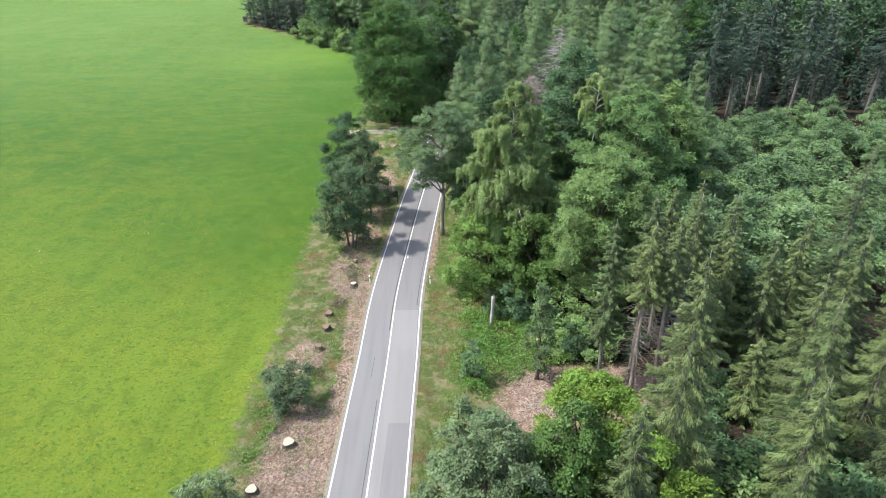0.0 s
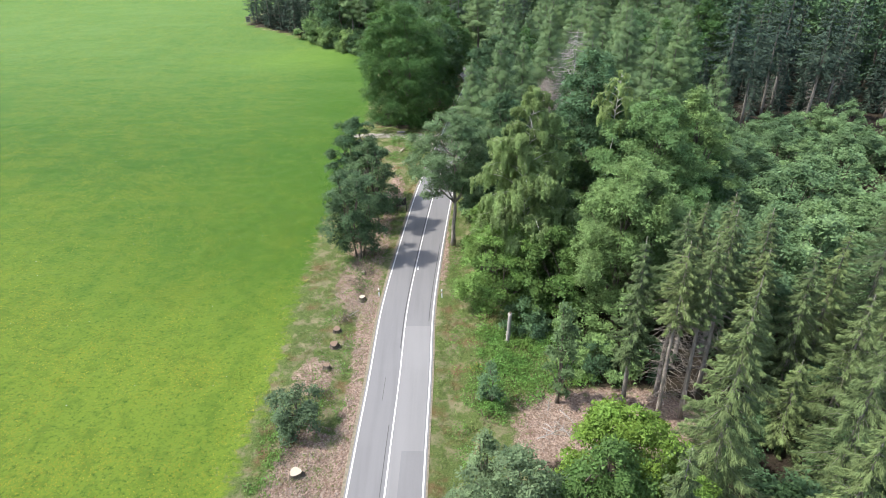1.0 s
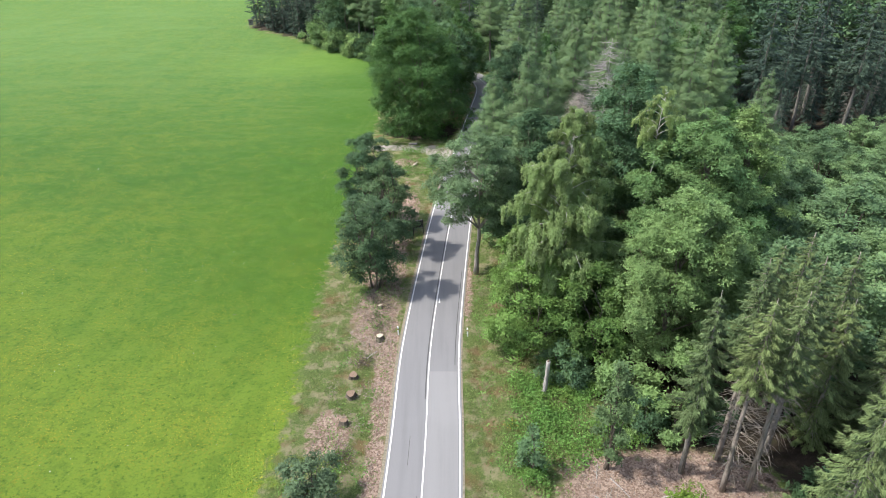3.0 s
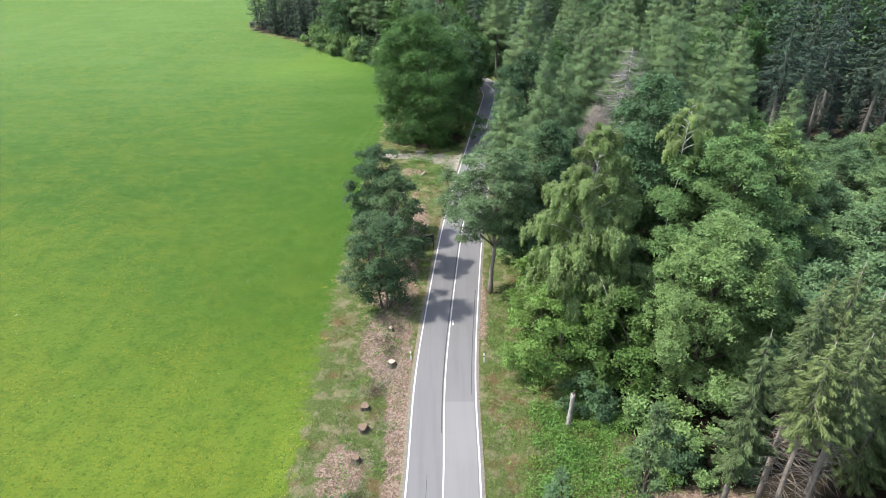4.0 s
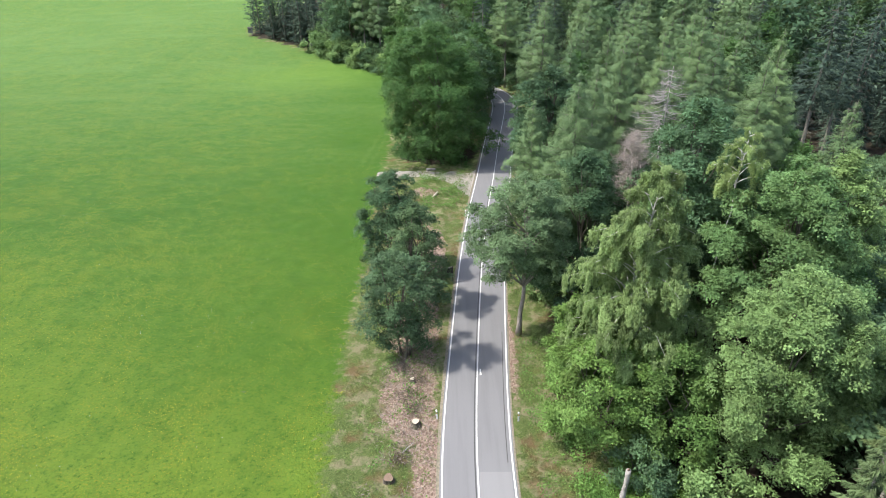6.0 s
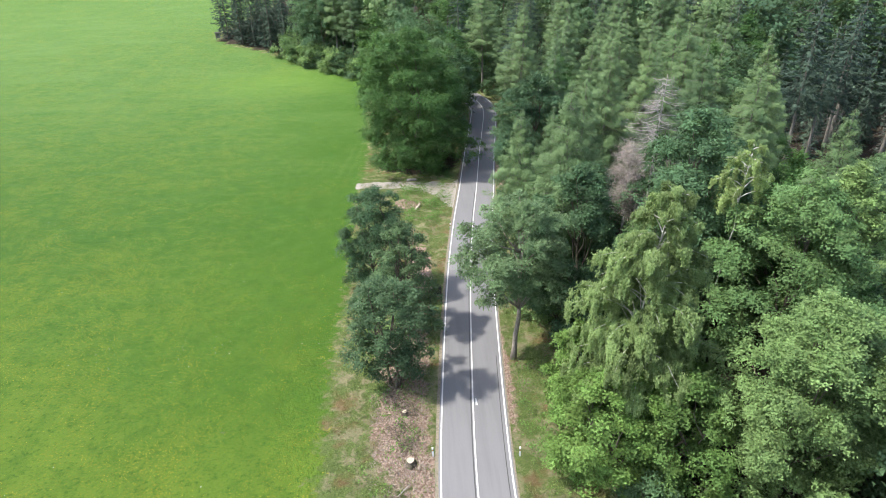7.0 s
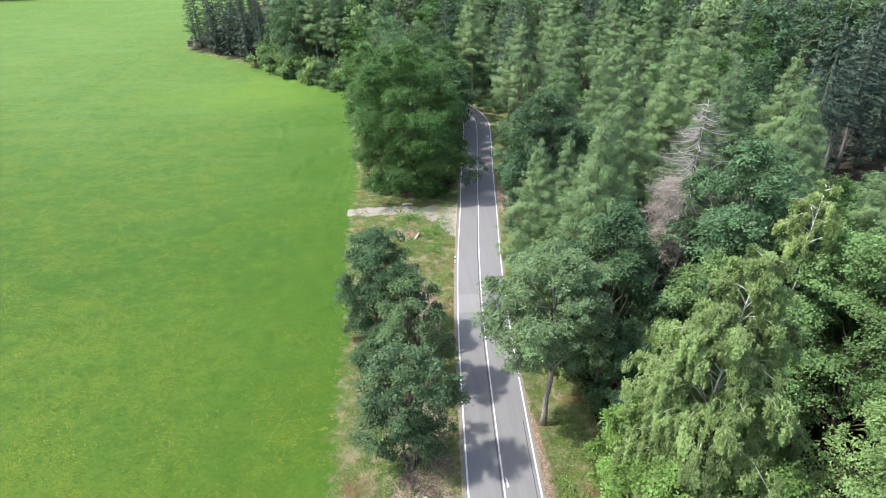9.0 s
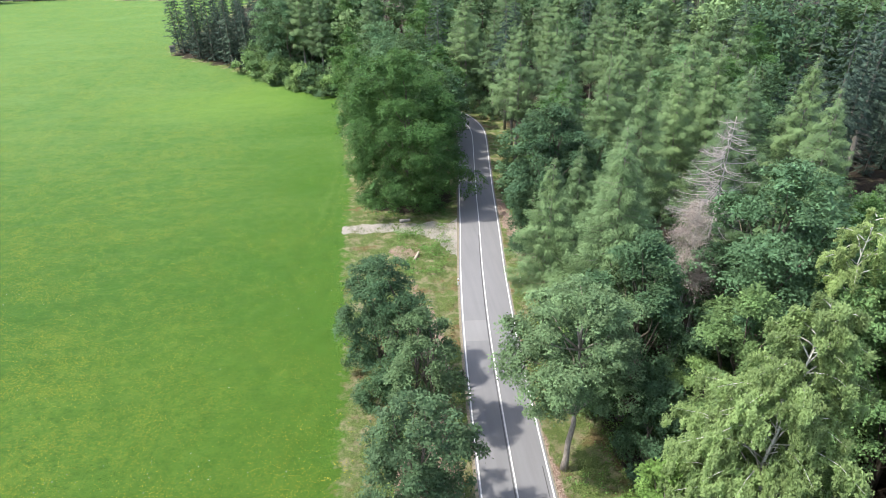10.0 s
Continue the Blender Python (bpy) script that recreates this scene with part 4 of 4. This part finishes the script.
# wood behind the field
for x, y in scatter([(-28, 233), (-42, 248), (-52, 259), (-82, 287), (-84, 300), (-50, 310), (-10, 262), (-14, 240)], 5.2, 3):
    near_bend = x > -44
    grow(wood_rng.choice(("broad", "far_larch", "broad")) if near_bend else "full_spruce", x, y, wood_rng.uniform(0.85, 1.1))
for i in range(15):
    t = i / 14
    x, y = -22.5 - 28 * t, 223 + 31 * t
    grow("shrub", x + wood_rng.uniform(-1, 1), y + wood_rng.uniform(-1, 2.0), wood_rng.uniform(1.2, 2.3))
# far edge of the field
for i in range(44):
    grow("far_spruce", -362 + i * 4.2 + wood_rng.uniform(-1.5, 1.5), 352 + i * 2.3 + wood_rng.uniform(-3, 6), wood_rng.uniform(0.7, 1.0))
# thicket of young trees
for x, y in scatter([(30, 66), (38, 60), (52, 58), (80, 90), (98, 116), (80, 128), (60, 122), (44, 112), (40, 86), (31, 76)], 4.3, 4):
    grow("sapling", x, y, wood_rng.uniform(0.6, 1.6) * (1.2 if y < 85 and x < 50 else 1.0))
for x, y, k in ((26.0, 58.6, 2.0), (29.6, 57.0, 1.7), (33.0, 61.0, 1.8), (30.0, 63.0, 1.8)):
    grow("sapling", x, y, k)
# the wood goes on beside the start of the road
for x, y in scatter([(9, -30), (60, -30), (60, 22), (30, 22), (14, 20), (9, 8)], 11, 17):
    grow("full_spruce" if wood_rng.random() < 0.6 else "far_broad", x, y, wood_rng.uniform(0.45, 0.75))
# edge bushes
for x, y, k in ((7.5, 60.0, 0.9), (4.8, 88.5, 1.0), (5.2, 92.5, 1.2), (8.6, 58.6, 0.7), (6.0, 98.0, 1.0), (6.6, 106.0, 1.0), (12.6, 56.6, 1.1), (14.5, 54.8, 1.0), (11.2, 52.8, 0.7), (13.6, 52.2, 0.8), (16.4, 52.0, 0.9), (19.0, 52.6, 0.8), (21.5, 38.5, 0.9), (12.6, 36.4, 0.7), (17.5, 38.5, 0.6), (7.2, 35.0, 0.7), (19, 27, 1.2), (22, 31, 1.3), (25, 26.5, 1.2), (28, 30, 1.3), (18.4, 29.5, 1.1), (31, 28, 1.2), (24, 33, 1.2), (30, 38, 1.1), (33, 47, 1.0), (24.5, 43, 0.9),
                (-9.6, 93.5, 0.5), (-13.5, 87.0, 0.6), (-16.6, 93.0, 0.7), (-15.6, 84.5, 0.5), (9.4, 140, 1.0), (11, 147, 1.1), (13.4, 160, 1.0)):
    grow("shrub", x, y, k)


# ---- verge: stumps, posts, snag, log, boards ----
def stump(x, y, r, h, cut, seed, label, tilt=0):
    rng = np.random.default_rng(seed)
    root = new("tree_stump")
    n = 14
    lobes = 1 + 0.10 * np.sin(np.arange(n) * 2 * math.pi / n * 3 + rng.uniform(0, 6)) + rng.normal(size=n) * 0.03
    rows = [(-0.2, 1.55), (0.05, 1.3), (0.18, 1.08), (h, 1.0), (h + 0.015, 0.95)]
    v = [(r * k * lobes[i] * math.cos(6.2832 * i / n), r * k * lobes[i] * math.sin(6.2832 * i / n), z) for z, k in rows for i in range(n)]
    f = [(j * n + i, j * n + (i + 1) % n, (j + 1) * n + (i + 1) % n, (j + 1) * n + i) for j in range(len(rows) - 1) for i in range(n)]
    part("bark", to_mesh("bark", v, f, BARK), root)
    part("cut_face", to_mesh("cut_face", v[-n:], [tuple(range(n))], cut), root)
    root.matrix_basis = at(x, y, 0, 0.02) @ pose(0, 0, 0, tilt, 0, 0)
    tagged(root, label, "stump", "stumps on the verge")


for args in ((-15.9, 34.4, 0.46, 0.40, CUT, 1, "freshly cut pale tree stump on wood chips"), (-14.0, 39.6, 0.50, 0.45, CUT, 2, "freshly cut pale tree stump on wood chips"),
             (-11.4, 67.0, 0.36, 0.40, CUT, 3, "freshly cut pale tree stump among brown chips"), (-13.4, 57.4, 0.42, 0.55, CUT_OLD, 4, "weathered brown tree stump in rough grass", 8),
             (-13.5, 60.3, 0.40, 0.5, CUT_OLD, 6, "weathered brown tree stump in rough grass", 10), (-13.6, 53.6, 0.36, 0.5, CUT_OLD, 5, "weathered brown tree stump in rough grass", -8),
             (-11.9, 73.4, 0.24, 0.3, CUT, 7, "small pale tree stump among brown chips")):
    stump(*args)


def delineator(x, y, seed):
    root = new("delineator_post")
    w, d = 0.075, 0.05
    prof = [(-w, -d), (w, -d), (w * 1.05, 0), (w, d), (-w, d), (-w * 1.05, 0)]

    def prism(z0, z1, k=1.0, slant=0.0):
        v = [(a * k, b * k, z0) for a, b in prof] + [(a * k, b * k, z1 + slant * b) for a, b in prof]
        f = [(i, (i + 1) % 6, 6 + (i + 1) % 6, 6 + i) for i in range(6)] + [tuple(range(5, -1, -1)), tuple(range(6, 12))]
        return v, f

    part("shaft", to_mesh("shaft", *prism(-0.2, 0.62), WHITE), root)
    part("black_band", to_mesh("black_band", *prism(0.62, 0.82, 1.004), BLACK), root, "slanted black band")
    part("cap", to_mesh("cap", *prism(0.82, 1.02, 1.0, 0.6), WHITE), root)
    part("reflector", to_mesh("reflector", [(-0.03, -0.054, 0.66), (0.03, -0.054, 0.66), (0.03, -0.054, 0.78), (-0.03, -0.054, 0.78)], [(0, 1, 2, 3)], AMBER), root, "amber reflector")
    root.matrix_basis = at(x, y, seed * 3 - 5, 0.0) @ pose(0, 0, 0, 0, seed - 2, 0)
    tagged(root, "white plastic roadside post with a black band", "post", "roadside posts")


for i, (x, y) in enumerate(((-9.4, 67.7), (-1.75, 67.1), (-4.6, 114.4), (3.6, 113.6), (1.9, 160.2), (11.2, 203.6), (-9.9, 22.0), (-2.7, 22.0))):
    delineator(x, y, i % 4)


def snag():
    rng = np.random.default_rng(8)
    root = new("tree_snag")
    line = wobble(rng, (0, 0, -0.3), (0.22, 0.1, 4.2), 12, 0.05)
    rad = 0.24 - 0.05 * np.linspace(0, 1, 12) + rng.normal(size=12) * 0.02
    s = Shape().add(tube(line, rad, 9))
    for k in range(6):
        p, a = line[2 + k], rng.uniform(0, 6.28)
        s.add(tube([p, p + np.array([0.3 * math.cos(a), 0.3 * math.sin(a), 0.08])], [0.06, 0.03], 5))
    part("stem", s.mesh("stem", GREY_BARK), root)
    part("broken_top", Shape().add(tube([line[-1], line[-1] + np.array([0.02, 0, 0.22])], [0.13, 0.03], 5)).mesh("broken_top", CUT_OLD), root)
    root.matrix_basis = at(5.15, 57.0)
    tagged(root, "broken grey dead trunk standing in green shrubs", "snag")


snag()


def log(x, y, ln, r, turn, material, label):
    rng = np.random.default_rng(int(abs(x * 10)))
    root = new("log")
    line = wobble(rng, (-ln / 2, 0, r * 0.8), (ln / 2, 0, r * 0.8), 7, 0.03)
    part("stem", Shape().add(tube(line, np.linspace(r, r * 0.75, 7), 8)).mesh("stem", material), root)
    root.matrix_basis = at(x, y, turn, 0.02)
    tagged(root, label, "log")


log(8.2, 43.6, 2.6, 0.06, -35, GREY_BARK, "bleached log lying in the clearing")
log(9.6, 45.6, 2.4, 0.05, -60, GREY_BARK, "thin bleached branch lying in the clearing")
log(12.0, 43.4, 2.0, 0.04, 70, GREY_BARK, "thin bleached branch lying in the clearing")
log(-9.4, 123.6, 2.2, 0.22, 70, CUT, "pale log beside the gravel track")
log(-10.2, 136.2, 1.8, 0.35, 10, BOARD, "grey log under the beech")
log(-12.0, 64.0, 1.5, 0.06, 50, GREY_BARK, "dry branch on the verge")


def branch(x, y, ln, r, turn, seed, label, material):
    """A fallen forked branch."""
    rng = np.random.default_rng(seed)
    root = new("fallen_branch")
    line = wobble(rng, (0, 0, r), (ln, 0, r + 0.05), 7, 0.05)
    stem = part("stem", Shape().add(tube(line, np.linspace(r, r * 0.4, 7), 6)).mesh("stem", material), root)
    for k in range(5):
        p = line[1 + k]
        a = math.radians(rng.uniform(25, 60)) * (1 if k % 2 else -1)
        q = rng.uniform(0.25, 0.5) * ln
        part("twig", Shape().add(tube([p, p + np.array([0.5 * q * math.cos(a), 0.5 * q * math.sin(a), 0.10]), p + np.array([q * math.cos(a), q * math.sin(a), 0.04])], [r * 0.55, r * 0.4, r * 0.15], 5)).mesh("twig", material), stem)
    root.matrix_basis = at(x, y, turn, 0.02)
    tagged(root, label, "branch", "fallen branches")


for i, (x, y, ln, r, turn) in enumerate(((6.4, 43.0, 2.8, 0.075, 25), (7.4, 44.9, 2.2, 0.06, -40), (9.4, 43.0, 2.4, 0.05, 115), (12.6, 44.6, 2.6, 0.05, 10), (15.4, 43.6, 2.4, 0.05, 150), (7.9, 46.6, 1.6, 0.05, 75))):
    branch(x, y, ln, r, turn, 300 + i, "bleached forked branch lying in the clearing", GREY_BARK)


def brush_pile(x, y, r, h, n, seed):
    """A heap of dry brown brushwood."""
    rng = np.random.default_rng(seed)
    s = Shape()
    for _ in range(n):
        a, b, d = rng.uniform(0, 6.283), rng.uniform(0, 6.283), r * math.sqrt(rng.uniform(0, 1))
        ln, z = rng.uniform(0.5, 1.5), h * (1 - (d / r) ** 2) * rng.uniform(0.1, 1) + 0.04
        p = np.array([d * math.cos(a), d * math.sin(a), z])
        e = np.array([ln * math.cos(b), ln * math.sin(b), rng.uniform(-0.5, 0.3) * min(z, 0.4)])
        s.add(tube([p, p + 0.5 * e + np.array([0, 0, 0.05]), p + e], [0.022, 0.016, 0.006], 3))
    ob = new("brushwood_heap", s.mesh("brushwood_heap", BARK))
    ob.matrix_basis = at(x, y, 0, 0.0)
    tagged(ob, "heap of dry brown brushwood on the verge", "brushwood", kind="stuff")


for i, (x, y, r, h) in enumerate(((-12.3, 75.6, 1.5, 0.6), (-11.4, 73.6, 1.0, 0.4), (-12.6, 71.2, 0.9, 0.35), (-11.8, 69.4, 0.8, 0.3), (-15.2, 42.0, 0.9, 0.3), (-12.8, 62.6, 0.9, 0.3), (-11.7, 79.6, 1.3, 0.4), (-13.0, 49.5, 0.8, 0.3))):
    brush_pile(x, y, r, h, 46, 400 + i)


def box_part(name, size, place, material, parent, label=""):
    bm = bmesh.new()
    bmesh.ops.create_cube(bm, size=1.0)
    bmesh.ops.scale(bm, vec=size, verts=bm.verts)
    bmesh.ops.translate(bm, vec=place, verts=bm.verts)
    bmesh.ops.bevel(bm, geom=bm.edges[:], offset=min(size) * 0.12, segments=1, affect="EDGES")
    me = bpy.data.meshes.new(name)
    bm.to_mesh(me)
    bm.free()
    me.materials.append(material)
    return part(name, me, parent, label)


def notice_board():
    root = new("notice_board")
    for x in (-0.75, 0.75):
        box_part("post", (0.12, 0.12, 2.5), (x, 0, 1.15), DARK_BOARD, root)
    box_part("panel", (1.38, 0.06, 1.1), (0, 0, 1.7), DARK_BOARD, root, "dark panel")
    box_part("rail", (1.38, 0.09, 0.1), (0, 0, 2.3), BOARD, root)
    box_part("rail", (1.38, 0.09, 0.1), (0, 0, 1.1), BOARD, root)
    root.matrix_basis = at(-7.9, 93.2, 20, 0.05)
    tagged(root, "dark wooden board on two posts beside the road", "notice board")


notice_board()


def field_hide():
    root = new("hunting_hide")
    for x in (-0.7, 0.7):
        for y in (-0.7, 0.7):
            box_part("leg", (0.12, 0.12, 1.5), (x, y, 0.65), BOARD, root)
    cabin = box_part("cabin", (1.7, 1.7, 1.9), (0, 0, 2.3), BOARD, root, "weathered plank cabin")
    for i in range(9):
        box_part("plank", (0.17, 0.03, 1.86), (-0.76 + 0.19 * i, -0.868, 2.3), BOARD, cabin)
    box_part("roof", (2.1, 2.2, 0.12), (0, 0, 3.33), DARK_BOARD, root)
    box_part("window", (0.8, 0.06, 0.35), (0, -0.9, 2.6), DARK_BOARD, root)
    root.matrix_basis = at(-81.6, 283.0, 15, 0.1)
    tagged(root, "grey weathered hunting hide at the corner of the wood", "hide")


field_hide()


# ---- low growth: grasses, herbs, flowers, chips ----
def low_stuff(name, kind, places, length, width, lift, seed, label, category, upright=0.35, per=1, jitter=0.12, mounds=False):
    rng = np.random.default_rng(seed)
    p = np.repeat(np.asarray(places, float), per, axis=0)
    p = p + rng.normal(size=p.shape) * jitter
    z = height(p[:, 0], p[:, 1])
    mound = np.array([0.55 + 0.9 * noise.noise(Vector((a * 0.55, b * 0.55, seed))) for a, b in p]) if mounds else 1.0
    pos = np.column_stack([p, z + lift * np.clip(mound, 0.12, 1.6) * rng.uniform(0.3, 1.0, len(p))])
    nrm = unit(np.column_stack([rng.normal(size=(len(p), 2)) * (0.4 + upright), np.full(len(p), 1.0 - 0.7 * upright)]))
    ob = new(name, leaf_mesh(name, leaves(pos, nrm, length, width, rng), LEAF[kind]))
    return tagged(ob, label, category, kind="stuff")


def patchy(x0, x1, y0, y1, n, seed, scale=0.2, cut=0.0):
    """Random places that gather in patches."""
    rng = np.random.default_rng(seed)
    out = []
    while len(out) < n:
        x, y = rng.uniform(x0, x1), rng.uniform(y0, y1)
        if noise.noise(Vector((x * scale, y * scale, seed))) + 0.25 * rng.normal() > cut:
            out.append((x, y))
    return np.array(out)


def off_road(p, lo=3.9, hi=99):
    d = road_distance(p[:, 0], p[:, 1])
    return p[(d > lo) & (d < hi)]


def right_of_field(p, gap=0.6):
    return p[p[:, 0] > polyline_x(FIELD_EDGE, p[:, 1]) + gap]


def fading(p):
    """Thins the places out with the distance."""
    rng = np.random.default_rng(len(p))
    return p[rng.uniform(0, 1, len(p)) > step(p[:, 1], 40, 215)]


verge_places = right_of_field(off_road(patchy(-20, 6, 22, 140, 20000, 21, 0.35, -0.1), 3.8))
low_stuff("verge_grass", "verge_grass", verge_places, 0.34, 0.07, 0.25, 31, "rough straw and green grass on the verges", "grass", 0.8, 2)
herbs = np.concatenate([off_road(patchy(2, 13, 46, 60, 2000, 22, 0.3, 0.0), 6.5), off_road(patchy(-18.0, -15.6, 36, 47, 80, 23, 0.5, 0.0)), off_road(patchy(-1, 4, 40, 80, 240, 24, 0.4, 0.2), 4.6),
                        off_road(patchy(-16, -8, 46, 100, 220, 25, 0.4, 0.15), 4.6), off_road(patchy(4, 8, 60, 110, 500, 26, 0.3, 0.0), 6), off_road(patchy(-12, -4, 118, 134, 300, 20, 0.4, 0.1), 4.2)])
herbs = herbs[~((herbs[:, 0] > 5.5) & (herbs[:, 1] < np.interp(herbs[:, 0], [5.5, 8, 12, 20], [46.0, 49.0, 50.0, 50.0])))]
stumps = np.array([(-15.9, 34.4), (-14.0, 39.6), (-11.4, 67.0), (-13.4, 57.4), (-13.5, 60.3), (-13.6, 53.6)])
herbs = herbs[np.min(np.hypot(herbs[:, None, 0] - stumps[:, 0], herbs[:, None, 1] - stumps[:, 1]), 1) > 1.2]
low_stuff("herbs", "herb", herbs, 0.20, 0.12, 1.25, 32, "fresh green nettles and brambles at the wood's edge", "herbs", 0.3, 13, 0.36, True)
floor = patchy(30, 120, 60, 132, 6000, 27, 0.15, -0.1)
low_stuff("undergrowth", "thicket", floor, 0.55, 0.4, 1.4, 33, "green undergrowth between young trees", "herbs", 0.2, 3, 0.5)
chips = np.concatenate([right_of_field(off_road(patchy(-15, -9.2, 62, 82, 2600, 28, 0.4, -0.15), 3.8)), off_road(patchy(-16.5, -10, 29, 45, 2200, 29, 0.4, -0.1), 3.8), off_road(patchy(-16, -10, 46, 60, 700, 38, 0.4, 0.1), 3.8), off_road(patchy(5, 22, 41.5, 49, 1700, 30, 0.4, -0.1), 6)])
low_stuff("wood_chips", "straw", chips, 0.30, 0.06, 0.06, 34, "pale wood chips and twigs on bare soil", "wood chips", 0.1, 1)
flowers = fading(patchy(-85, -19.5, 26, 220, 60000, 37, 0.14, 0.2))
flowers = flowers[flowers[:, 0] < polyline_x(FIELD_EDGE, flowers[:, 1]) - 0.2]
low_stuff("yellow_flowers", "yellow", flowers, 0.085, 0.085, 0.14, 39, "yellow meadow flowers", "flowers", 0.0)
low_stuff("white_flowers", "white", patchy(-70, -20, 28, 120, 260, 41, 0.1, 0.45), 0.09, 0.09, 0.22, 42, "white clover in the meadow", "flowers", 0.0)
low_stuff("yellow_flowers", "yellow", np.concatenate([patchy(-21, -18.6, 45, 90, 60, 43, 0.4, 0.3), patchy(1.2, 2.0, 52.6, 53.4, 14, 44, 0.4, -1)]), 0.13, 0.12, 0.35, 45, "yellow flowers at the meadow's edge", "flowers", 0.0, 3, 0.2)
